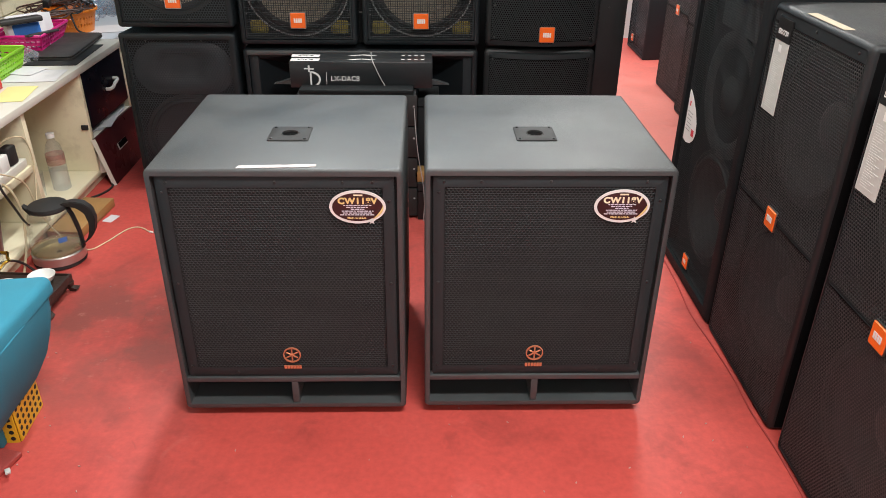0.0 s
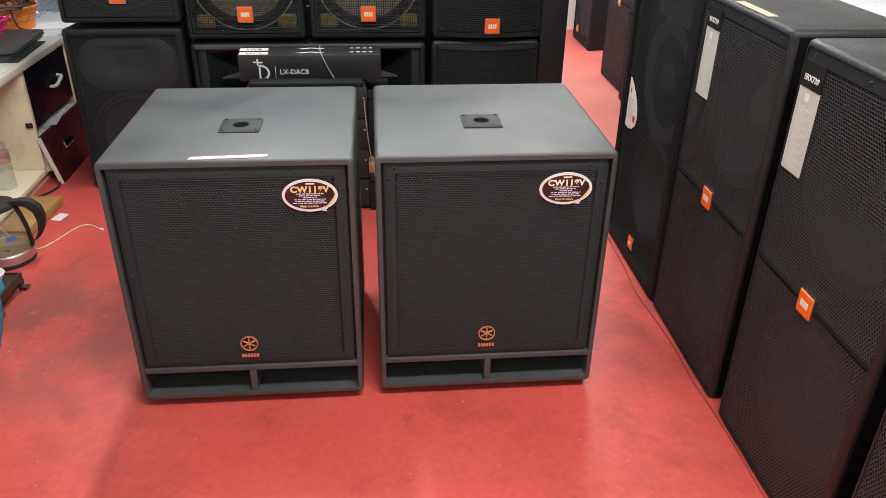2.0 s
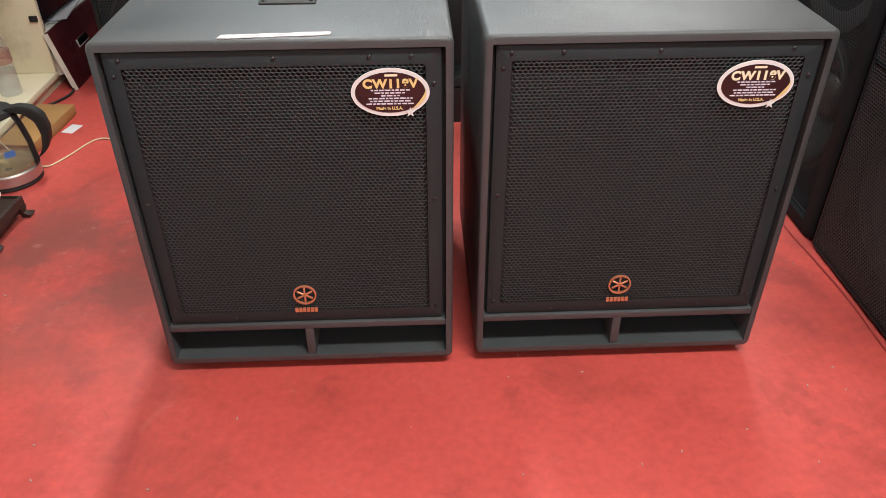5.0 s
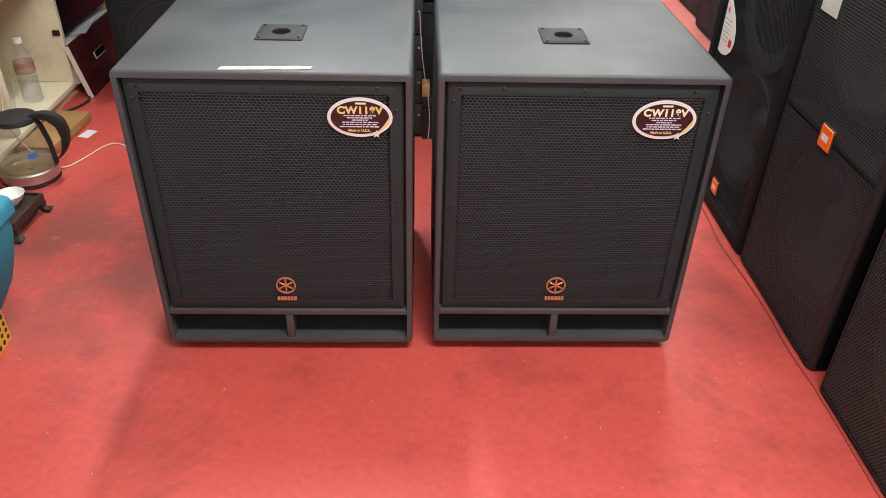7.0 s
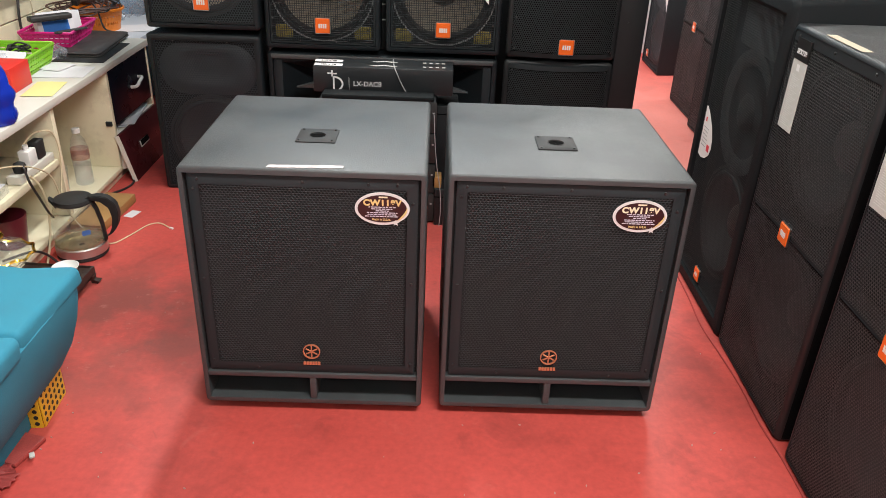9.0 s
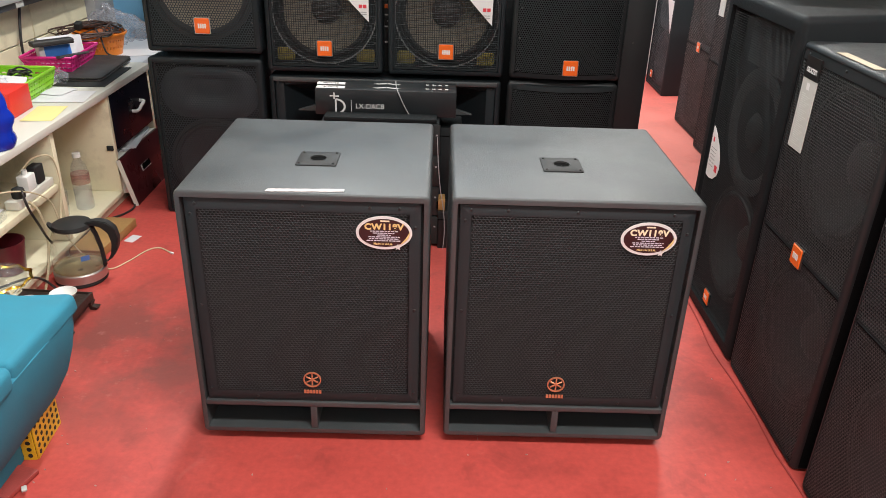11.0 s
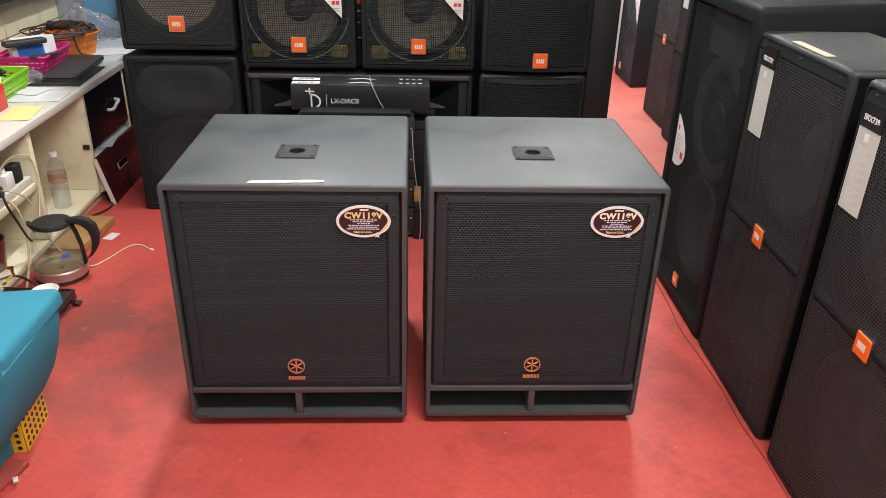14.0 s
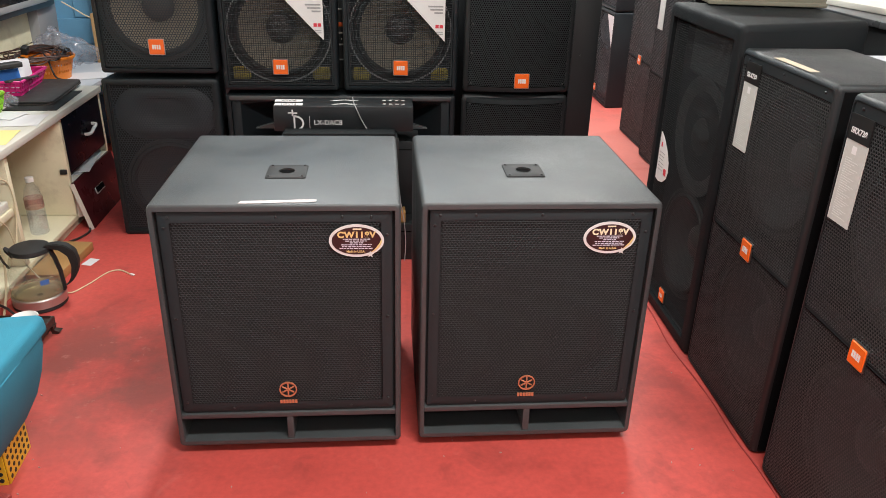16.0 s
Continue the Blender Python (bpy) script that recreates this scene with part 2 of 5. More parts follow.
M_WATER = glass("tea_water", (0.95, 0.84, 0.58), 0.03, 0.9, 0.12)
M_HATCH = mat("yellow_wadding", (0.30, 0.24, 0.05), 0.9, var=0.3, vscale=60)


# ---- mesh helpers ----
def mesh_from(name, bm, material, smooth=True):
    bmesh.ops.recalc_face_normals(bm, faces=bm.faces[:])
    me = bpy.data.meshes.new(name)
    bm.to_mesh(me)
    bm.free()
    me.materials.append(material)
    if smooth:
        me.polygons.foreach_set("use_smooth", [True] * len(me.polygons))
        me.set_sharp_from_angle(angle=radians(38))
    return me


def part(name, bm, material, parent=None, label="", m=None):
    """One bmesh as one mesh object, under a thing or a part."""
    ob = new(name, mesh_from(name, bm, material))
    if parent is not None:
        ob.parent = parent
    if m is not None:
        ob.matrix_basis = m
    if label:
        ob["label"] = label
    if material.name.startswith("clear_"):
        ob.visible_shadow = False
    return ob


def share(name, data, parent, m, label=""):
    ob = new(name, data)
    ob.parent = parent
    ob.matrix_basis = m
    if label:
        ob["label"] = label
    return ob


def thing(name, label, category, m=None, group="", kind=""):
    ob = new(name)
    ob.empty_display_size = 0.05
    if m is not None:
        ob.matrix_basis = m
    return tagged(ob, label, category, group, kind)


def box(x0, x1, y0, y1, z0, z1, r=0.0, seg=2, bm=None):
    bm2 = bmesh.new()
    bmesh.ops.create_cube(bm2, size=1)
    for v in bm2.verts:
        v.co = Vector(((x0 + x1) / 2 + v.co.x * (x1 - x0), (y0 + y1) / 2 + v.co.y * (y1 - y0), (z0 + z1) / 2 + v.co.z * (z1 - z0)))
    if r:
        bmesh.ops.bevel(bm2, geom=bm2.edges[:], offset=r, segments=seg, profile=0.5, affect="EDGES")
    if bm is None:
        return bm2
    me = bpy.data.meshes.new("tmp")
    bm2.to_mesh(me)
    bm2.free()
    bm.from_mesh(me)
    bpy.data.meshes.remove(me)
    return bm


def rrect(w, h, r, y, cx=0.0, cz=0.0, k=5):
    """A rounded rectangle in the plane y, as a loop of points."""
    r = max(r, 1e-4)
    pts = []
    for sx, sz, a0 in ((1, 1, 0), (-1, 1, 90), (-1, -1, 180), (1, -1, 270)):
        for i in range(k):
            a = radians(a0 + 90 * i / (k - 1))
            pts.append((cx + sx * (w / 2 - r) + r * math.cos(a), y, cz + sz * (h / 2 - r) + r * math.sin(a)))
    return pts


def circle(r, y, cx=0.0, cz=0.0, n=40):
    return [(cx + r * math.cos(2 * math.pi * i / n), y, cz + r * math.sin(2 * math.pi * i / n)) for i in range(n)]


def loft(loops, cap0=False, cap1=False, bm=None):
    """Joins loops of equal length by quads."""
    bm = bm or bmesh.new()
    rings = [[bm.verts.new(p) for p in lp] for lp in loops]
    n = len(rings[0])
    for a, b in zip(rings, rings[1:]):
        for i in range(n):
            bm.faces.new((a[i], a[(i + 1) % n], b[(i + 1) % n], b[i]))
    if cap0:
        bm.faces.new(rings[0])
    if cap1:
        bm.faces.new(rings[-1])
    return bm


def turned(profile, n=28, cap0=False, cap1=False, bm=None):
    """A body of revolution round z from (radius, height) pairs."""
    return loft([[(r * math.cos(2 * math.pi * i / n), r * math.sin(2 * math.pi * i / n), z) for i in range(n)] for r, z in profile], cap0, cap1, bm)


def tube(points, r, n=8, bm=None):
    """A round cable or bar along points, smoothed."""
    pts = [Vector(p) for p in points]
    fine = []
    for i in range(len(pts) - 1):
        p0, p1, p2, p3 = pts[max(i - 1, 0)], pts[i], pts[i + 1], pts[min(i + 2, len(pts) - 1)]
        for s in range(6):
            t = s / 6
            fine.append(0.5 * ((2 * p1) + (p2 - p0) * t + (2 * p0 - 5 * p1 + 4 * p2 - p3) * t * t + (3 * p1 - p0 - 3 * p2 + p3) * t ** 3))
    fine.append(pts[-1])
    loops = []
    for i, p in enumerate(fine):
        d = (fine[min(i + 1, len(fine) - 1)] - fine[max(i - 1, 0)]).normalized()
        u = d.cross(Vector((0.13, 0.21, 0.97))).normalized()
        v = d.cross(u)
        loops.append([p + r * (u * math.cos(2 * math.pi * k / n) + v * math.sin(2 * math.pi * k / n)) for k in range(n)])
    return loft(loops, True, True, bm)


def hex_sheet(name, w, h, pitch, material, hole=0.70, dip=0.0007, curve=0.0, squash=1.0):
    """A sheet of steel pierced by staggered six-sided holes, in the xz plane and centred on its lower edge."""
    R = pitch / math.sqrt(3)
    cols, rows = int(w / pitch), int(h / (1.5 * R * squash))
    x0, z0 = -(cols - 0.5) * pitch / 2 + 0.25 * pitch - 0.25 * pitch, (h / squash - (rows - 1) * 1.5 * R) / 2
    i, j = np.meshgrid(np.arange(cols), np.arange(rows))
    cx = (x0 + i * pitch + (j % 2) * pitch / 2).ravel()
    cz = (z0 + j * 1.5 * R).ravel()
    a = np.radians(np.arange(6) * 60 + 30)
    n = len(cx)
    out = np.zeros((n, 12, 3))
    out[:, :6, 0], out[:, :6, 2] = cx[:, None] + R * np.cos(a), cz[:, None] + R * np.sin(a)
    out[:, 6:, 0], out[:, 6:, 2] = cx[:, None] + R * hole * np.cos(a), cz[:, None] + R * hole * np.sin(a)
    out[:, :, 2] *= squash
    out[:, 6:, 1] = dip
    out[:, :, 1] += curve * (2 * out[:, :, 0] / w) ** 2
    base = 12 * np.arange(n)[:, None, None]
    k = np.arange(6)
    quad = np.stack([k, (k + 1) % 6, (k + 1) % 6 + 6, k + 6], -1)[None]
    me = bpy.data.meshes.new(name)
    me.from_pydata(out.reshape(-1, 3).tolist(), [], (base + quad).reshape(-1, 4).tolist())
    me.materials.append(material)
    return me


def wire_grid(name, w, h, pitch, bar, material):
    """A square-meshed wire grille in the xz plane, centred on its lower edge."""
    verts, faces = [], []

    def strip(x0, x1, z0, z1, y):
        b = len(verts)
        verts.extend([(x0, y + bar * 0.4, z0), (x1, y + bar * 0.4, z0), (x1, y + bar * 0.4, z1), (x0, y + bar * 0.4, z1)])
        mx, mz = (x1 - x0 > z1 - z0), (x1 - x0 <= z1 - z0)
        if mx:
            verts.extend([(x0, y, (z0 + z1) / 2), (x1, y, (z0 + z1) / 2)])
            faces.extend([(b, b + 1, b + 5, b + 4), (b + 4, b + 5, b + 2, b + 3)])
        else:
            verts.extend([((x0 + x1) / 2, y, z0), ((x0 + x1) / 2, y, z1)])
            faces.extend([(b, b + 4, b + 5, b + 3), (b + 4, b + 1, b + 2, b + 5)])

    for i in range(int(w / pitch) + 1):
        x = -w / 2 + i * pitch
        strip(x - bar / 2, x + bar / 2, 0, h, 0.002)
    for j in range(int(h / pitch) + 1):
        z = j * pitch
        strip(-w / 2, w / 2, z - bar / 2, z + bar / 2, 0.0)
    me = bpy.data.meshes.new(name)
    me.from_pydata(verts, [], faces)
    me.materials.append(material)
    return me


def lettering(name, body, size, material, parent, m, bold=0.0, shear=0.0, align="CENTER", width=1.0):
    cu = bpy.data.curves.new(name, "FONT")
    cu.space_character = 1.0 + 0.10 * (bold > 0.00045)
    cu.body, cu.size, cu.align_x, cu.align_y, cu.offset, cu.shear, cu.extrude = body, size, align, "CENTER", bold, shear, 0.0003
    cu.materials.append(material)
    tmp = bpy.data.objects.new("tmp", cu)
    scene.collection.objects.link(tmp)
    bpy.context.view_layer.update()
    me = bpy.data.meshes.new_from_object(tmp.evaluated_get(bpy.context.evaluated_depsgraph_get()))
    bpy.data.objects.remove(tmp)
    ob = new(name, me)
    ob.parent = parent
    ob.matrix_basis = m @ Matrix.Diagonal((width, 1, 1, 1))
    return ob


def shell(w, h, d, r, edge, wall, deep, wall_top=None, z0=0.0, back_w=None):
    """A speaker cabinet with an open, recessed front: rounded corners r, rounded front edge, wall thickness and depth of the recess."""
    cz = z0 + h / 2
    bw = back_w or w
    loops = [rrect(bw - 2 * edge, h - 2 * edge, r, d, 0, cz)]
    for i in range(4):
        a = radians(90 * i / 3)
        loops.append(rrect(bw - 2 * edge * (1 - math.sin(a)), h - 2 * edge * (1 - math.sin(a)), r, d - edge * (1 - math.cos(a)), 0, cz))
    for i in range(4):
        a = radians(90 * i / 3)
        loops.append(rrect(w - 2 * edge * (1 - math.cos(a)), h - 2 * edge * (1 - math.cos(a)), r, edge * (1 - math.sin(a)), 0, cz))
    iw, ih = w - 2 * wall, h - 2 * (wall_top or wall)
    loops.append(rrect(iw, ih, max(r - wall, 0.002), 0.0, 0, cz))
    loops.append(rrect(iw, ih, max(r - wall, 0.002), deep, 0, cz))
    return loft(loops[1:], True, True)


def baffle(w, h, r, y, cx, cz, zc):
    """A board w by h, its middle at height zc, with a round hole at (cx, cz)."""
    x0, x1, z0, z1 = -w / 2 - cx, w / 2 - cx, zc - h / 2 - cz, zc + h / 2 - cz
    angles = [2 * math.pi * i / 48 for i in range(48)] + [math.atan2(z, x) % (2 * math.pi) for x in (x0, x1) for z in (z0, z1)]
    rim, hole = [], []
    for a in sorted(angles):
        c, s = math.cos(a), math.sin(a)
        t = min((x1 if c > 0 else x0) / c if abs(c) > 1e-6 else 9, (z1 if s > 0 else z0) / s if abs(s) > 1e-6 else 9)
        rim.append((cx + t * c, y, cz + t * s))
        hole.append((cx + min(r, t) * c, y, cz + min(r, t) * s))
    return loft([rim, hole])


def woofer(parent, R, y, cx, cz, cone, cap, cap_r=0.3):
    m = pose(cx, y, cz)
    bm = loft([circle(R * 1.0, 0.004), circle(R * 1.0, -0.004), circle(R * 0.94, -0.006), circle(R * 0.92, 0.0)])
    ring = part("woofer_frame", bm, M_RUBBER, parent, m=m)
    bm = loft([circle(R * 0.92, 0.0), circle(R * 0.89, -0.007), circle(R * 0.85, -0.008), circle(R * 0.81, 0.0), circle(R * 0.80, 0.004)])
    part("surround", bm, M_RUBBER, ring)
    bm = loft([circle(R * 0.80, 0.004), circle(R * 0.55, 0.035), circle(R * 0.29, 0.062)])
    part("cone", bm, cone, ring)
    rr = R * cap_r
    bm = loft([circle(rr * math.cos(radians(a)), 0.058 - 0.5 * rr * math.sin(radians(a))) for a in (0, 20, 40, 60, 78)], False, True)
    part("dust_cap", bm, cap, ring)
    return ring


def badge(parent, x, y, z, s, ry=0.0):
    """An orange square badge with a pale rim and plain pale bars."""
    m = pose(x, y, z)
    b = part("badge", loft([rrect(s, s, 0.003, 0.0), rrect(s, s, 0.003, -0.004), rrect(s - 0.003, s - 0.003, 0.003, -0.006)], False, True), M_ORANGE, parent, "square orange badge with white bars", m)
    bm = bmesh.new()
    for dx, hh in ((-0.22, 0.15), (-0.075, 0.15), (0.075, 0.15), (0.22, 0.15)):
        box(dx * s - 0.055 * s, dx * s + 0.055 * s, -0.0066, -0.0055, -hh * s, hh * s, bm=bm)
    part("print", bm, M_WHITE, b)
    bm = loft([rrect(s + 0.004, s + 0.004, 0.004, 0.001), rrect(s + 0.004, s + 0.004, 0.004, -0.0035), rrect(s - 0.001, s - 0.001, 0.003, -0.0035)])
    part("rim", bm, M_STEEL, b)
    return b


SCREW = mesh_from("screw", loft([circle(0.0034, 0.0, n=10), circle(0.0032, -0.0018, n=10), circle(0.0017, -0.003, n=10)], False, True), M_SCREW)


def screws(parent, places, y):
    for x, z in places:
        share("screw", SCREW, parent, pose(x, y, z))


# ---- setting ----
def plain(name, bm, material, label, category):
    return tagged(part(name, bm, material), label, category, kind="structure")


XL, XR, YN, YF = -1.88, 2.35, -3.2, 5.80
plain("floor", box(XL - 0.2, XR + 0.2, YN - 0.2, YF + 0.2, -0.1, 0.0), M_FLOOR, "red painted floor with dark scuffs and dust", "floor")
plain("ceiling", box(XL - 0.2, XR + 0.2, YN - 0.2, YF + 0.2, CEIL, CEIL + 0.1), M_CEIL, "plain white ceiling", "ceiling")
plain("wall_east", box(XR, XR + 0.15, YN, YF, 0, CEIL), M_WALL, "plain white plaster wall", "wall")
plain("wall_north", box(XL, XR, YF, YF + 0.15, 0, CEIL), M_WALL, "plain white plaster wall at the far end", "wall")
plain("wall_south", box(XL, XR, YN - 0.15, YN, 0, CEIL), M_WALL, "plain white plaster wall", "wall")
wall_w = plain("wall_west", box(XL - 0.15, XL - 0.012, YN, YF, 0, CEIL), M_WALL, "wall clad with stained cream tiles", "wall")
plain("pillar", box(XL - 0.012, XL + 0.05, 4.04, 4.279, 0, CEIL, 0.004), M_GREY_COL, "grey painted pillar in the wall", "pillar")
wall_b = plain("wall_partition", box(XL, 0.55, 4.28, 4.40, 0, CEIL), M_BLUE_WALL, "blue painted block wall with pale joints", "wall")


for x0, y0, x1, y1, r in ((1.010, 3.500, 1.100, 3.484, 0.006), (1.025, 3.735, 1.112, 3.753, 0.004), (1.015, 3.352, 1.095, 3.358, 0.004), (1.03, 3.62, 1.09, 3.606, 0.004)):
    xm, ym = (x0 + x1) / 2, (y0 + y1) / 2 + 0.004
    wr = tube([(x0, y0, -r), (xm, ym, -0.2 * r), (x1, y1, -r)], r, 10)
    plain("floor_wrinkle", wr, M_FLOOR, "small raised wrinkle in the red floor covering", "floor")


# ---- the two subwoofers ----
SUB_W, SUB_H, SUB_D = 0.558, 0.656, 0.548
SUB_GRILLE = hex_sheet("grille_mesh", 0.470, 0.494, 0.0084, M_GRILLE, hole=0.69, dip=0.0007, squash=0.80)


def oval(rx, rz, y0, y1, n=48):
    return loft([[(rx * math.cos(2 * math.pi * i / n), y0, rz * math.sin(2 * math.pi * i / n)) for i in range(n)],
                 [(rx * math.cos(2 * math.pi * i / n), y1, rz * math.sin(2 * math.pi * i / n)) for i in range(n)]], False, True)


FACE = pose(0, 0, 0, 90, 0, 0)


def subwoofer(m, text_mat, label, tape, dx=0.0):
    s = thing("subwoofer", label, "subwoofer", m, "subwoofers side by side")
    part("cabinet", shell(SUB_W, SUB_H, SUB_D, 0.012, 0.006, 0.013, 0.33, wall_top=0.0155, z0=0.024), M_CAB, s)
    hw = SUB_W / 2 - 0.013
    # port: shelf under the grille, upright in its middle, black sheets as painted-in shade
    part("port_shelf", box(-hw, hw, 0.0015, 0.30, 0.107, 0.1215, 0.002), M_CAB, s)
    part("port_divider", box(-0.0085, 0.0085, 0.003, 0.199, 0.0393, 0.107, 0.002), M_CAB, s)
    part("port_shade_back", box(-hw, hw, 0.200, 0.210, 0.0400, 0.107), M_HOLE, s)
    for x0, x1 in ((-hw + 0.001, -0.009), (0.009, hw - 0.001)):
        part("port_shade_top", box(x0, x1, 0.014, 0.199, 0.1025, 0.1065), M_HOLE, s)
    part("foam_lining", box(-hw + 0.0005, hw - 0.0005, 0.020, 0.030, 0.124, 0.6640), M_FOAM, s)
    # grille: pierced field inside a plain folded margin
    g0, g1 = 0.1235, 0.6610
    gz, gh, gw = (g0 + g1) / 2, g1 - g0, 2 * hw - 0.013
    rim = loft([rrect(gw, gh, 0.004, 0.016, 0, gz), rrect(gw, gh, 0.004, 0.008, 0, gz), rrect(gw - 0.004, gh - 0.004, 0.004, 0.0065, 0, gz),
                rrect(gw - 0.050, gh - 0.052, 0.003, 0.0066, 0, gz)])
    grille = part("grille", rim, M_RIM, s)
    share("grille_mesh", SUB_GRILLE, grille, pose(0, 0.0068, gz - 0.247))
    e = 0.012
    xs, zt, zb = gw / 2 - e, g1 - e, g0 + e
    screws(grille, [(-xs + 0.012, zt), (0, zt), (xs - 0.035, zt), (-xs * 0.62, zt) if not tape else (xs - 0.1, zt), (-xs, zt - 0.025), (xs, zt - 0.045), (-xs, gz), (xs, gz),
                    (-xs, zb + 0.02), (xs, zb + 0.02), (-xs * 0.55, zb), (xs * 0.62, zb)], 0.0066)
    # emblem: ring with three crossed bars, and a plain bar under it
    em = part("emblem", loft([circle(0.0215, 0.002), circle(0.0215, -0.0025), circle(0.0190, -0.0025), circle(0.0190, 0.002)]), M_COPPER, s, "round copper emblem over a copper bar", pose(0.4 * dx, 0.005, 0.188))
    bm = bmesh.new()
    for k in range(3):
        b2 = box(-0.0016, 0.0016, -0.002, 0.001, -0.0165, 0.0165, 0.0006, 1)
        b2.transform(pose(0, 0, 0, 0, 60 * k, 0))
        me = bpy.data.meshes.new("t")
        b2.to_mesh(me)
        b2.free()
        bm.from_mesh(me)
        bpy.data.meshes.remove(me)
    part("emblem_bars", bm, M_COPPER, em)
    bm = bmesh.new()
    for i in range(6):
        box(-0.0215 + i * 0.0073, -0.0215 + i * 0.0073 + 0.0055, -0.001, 0.002, -0.041, -0.032, bm=bm)
    part("emblem_word", bm, M_COPPER, em)
    # oval sticker
    st = part("sticker", oval(0.0625, 0.0405, 0.001, -0.0005), M_WHITE, s, "oval maroon and white sticker with gold lettering", pose(0.178 + dx, 0.0045, 0.590))
    part("sticker_field", oval(0.0560, 0.0340, -0.0005, -0.0012), M_MAROON, st)
    # gold sweep inside the rim, and a small white star
    n = 14
    outer = [(0.0575 * math.cos(radians(a)), -0.0014, 0.0355 * math.sin(radians(a))) for a in np.linspace(-58, 10, n)]
    inner = [(0.0575 * (1 - 0.10 * math.sin(math.pi * i / (n - 1))) * math.cos(radians(a)), -0.0014, 0.0355 * (1 - 0.10 * math.sin(math.pi * i / (n - 1))) * math.sin(radians(a)))
             for i, a in enumerate(np.linspace(-58, 10, n))]
    bm = bmesh.new()
    bm.faces.new([bm.verts.new(p) for p in outer + inner[1:-1][::-1]])
    part("gold_sweep", bm, M_GOLD, st)
    bm = bmesh.new()
    star = [(0.031 + (0.009 if i % 2 == 0 else 0.0038) * math.sin(i * math.pi / 5), -0.0017, -0.034 + (0.009 if i % 2 == 0 else 0.0038) * math.cos(i * math.pi / 5)) for i in range(10)]
    bm.faces.new([bm.verts.new(p) for p in star])
    part("star", bm, M_WHITE, st)
    lettering("model_word", "CW118V", 0.0200, text_mat, st, pose(0, -0.0016, 0.0145) @ FACE, bold=0.0009, width=1.05)
    bm = bmesh.new()
    for i, wd in enumerate((0.062, 0.050, 0.030, 0.070, 0.066, 0.078)):
        x, k = -wd / 2, 0
        while x < wd / 2 - 0.003:
            ln = 0.004 + 0.005 * ((i * 7 + k * 5) % 4) / 3
            box(x, min(x + ln, wd / 2), -0.0016, -0.0012, 0.0032 - i * 0.0046, 0.0054 - i * 0.0046, bm=bm)
            x += ln + 0.0018
            k += 1
    part("small_print", bm, M_FINEPRINT, st)
    part("maker_bar", box(-0.008, 0.012, -0.0016, -0.0012, 0.0272, 0.0308), M_CREAMPRINT, st)
    lettering("origin_word", "Made in U.S.A.", 0.0072, M_GOLD, st, pose(-0.002, -0.0016, -0.0265) @ FACE, bold=0.0002)
    # pole socket in the top
    ztop = 0.024 + SUB_H
    plate = loft([rrect(0.097, 0.095, 0.004, 0.0, k=8), rrect(0.097, 0.095, 0.004, 0.003, k=8), rrect(0.094, 0.092, 0.004, 0.004, k=8)]
                 + [circle(r, y, n=32) for r, y in ((0.0225, 0.004), (0.0215, 0.0048), (0.0195, 0.0048), (0.0188, 0.0008))], False, False)
    plate.transform(pose(0, 0, 0, 90, 0, 0))
    pl = part("pole_socket", plate, M_RUBBER, s, "black steel pole socket plate", pose(0.004 + dx, 0.222, ztop - 0.0005))
    hole = turned([(0.0192, 0.0012), (0.001, 0.0012)])
    part("socket_hole", hole, M_HOLE, pl)
    for sx in (-1, 1):
        for sy in (-1, 1):
            share("screw", SCREW, pl, pose(0.040 * sx, 0.039 * sy, 0.004, -90))
    for sx in (-1, 1):
        for y in (0.06, SUB_D - 0.06):
            part("foot", turned([(0.018, 0.0245), (0.018, 0.004), (0.015, 0.0)], 16, True, True), M_RUBBER, s, m=pose(sx * (SUB_W / 2 - 0.06), y, 0))
    return s


subwoofer(pose(-0.356, 1.551, 0), M_GOLD, "charcoal textured subwoofer with a strip of tape on top", True)
subwoofer(pose(0.249, 1.556, 0, 0, 0, 0.0), M_CREAMPRINT, "charcoal textured subwoofer with a clean top", False, -0.015)
rnd = random.Random(3)
bm = bmesh.new()
n = 26
edge = [(-0.082 + 0.164 * i / n + rnd.uniform(-0.002, 0.002), rnd.uniform(-0.0012, 0.0012)) for i in range(n + 1)]
lower = [(x, -0.0075 + d) for x, d in edge]
upper = [(x + rnd.uniform(-0.002, 0.002), 0.0075 - 0.6 * d + rnd.uniform(-0.0008, 0.0008)) for x, d in edge]
lower[0], upper[-1] = (-0.087, -0.0065), (0.085, 0.0055)
outline = lower + upper[::-1]
loft([[(x, y, 0.0) for x, y in outline], [(x, y, 0.0012) for x, y in outline]], False, True, bm)
tape = part("tape_strip", bm, M_PAPERTAPE, m=pose(-0.350, 1.569, 0.6805, 0, 0, 3))
part("tape_print", box(-0.07, 0.02, -0.0012, 0.0008, 0.0012, 0.0017), M_PINKPRINT, tape)
tagged(tape, "strip of white paper tape on the subwoofer top", "tape")


# ---- row of tall cabinets on the right ----
TALL_W, TALL_H, TALL_D = 0.460, 0.967, 0.29
TALL_MESHES = [hex_sheet("grille_mesh", 0.432, h, 0.0080, M_GRILLE_T, hole=0.57, dip=0.0007) for h in (0.464, 0.440)]


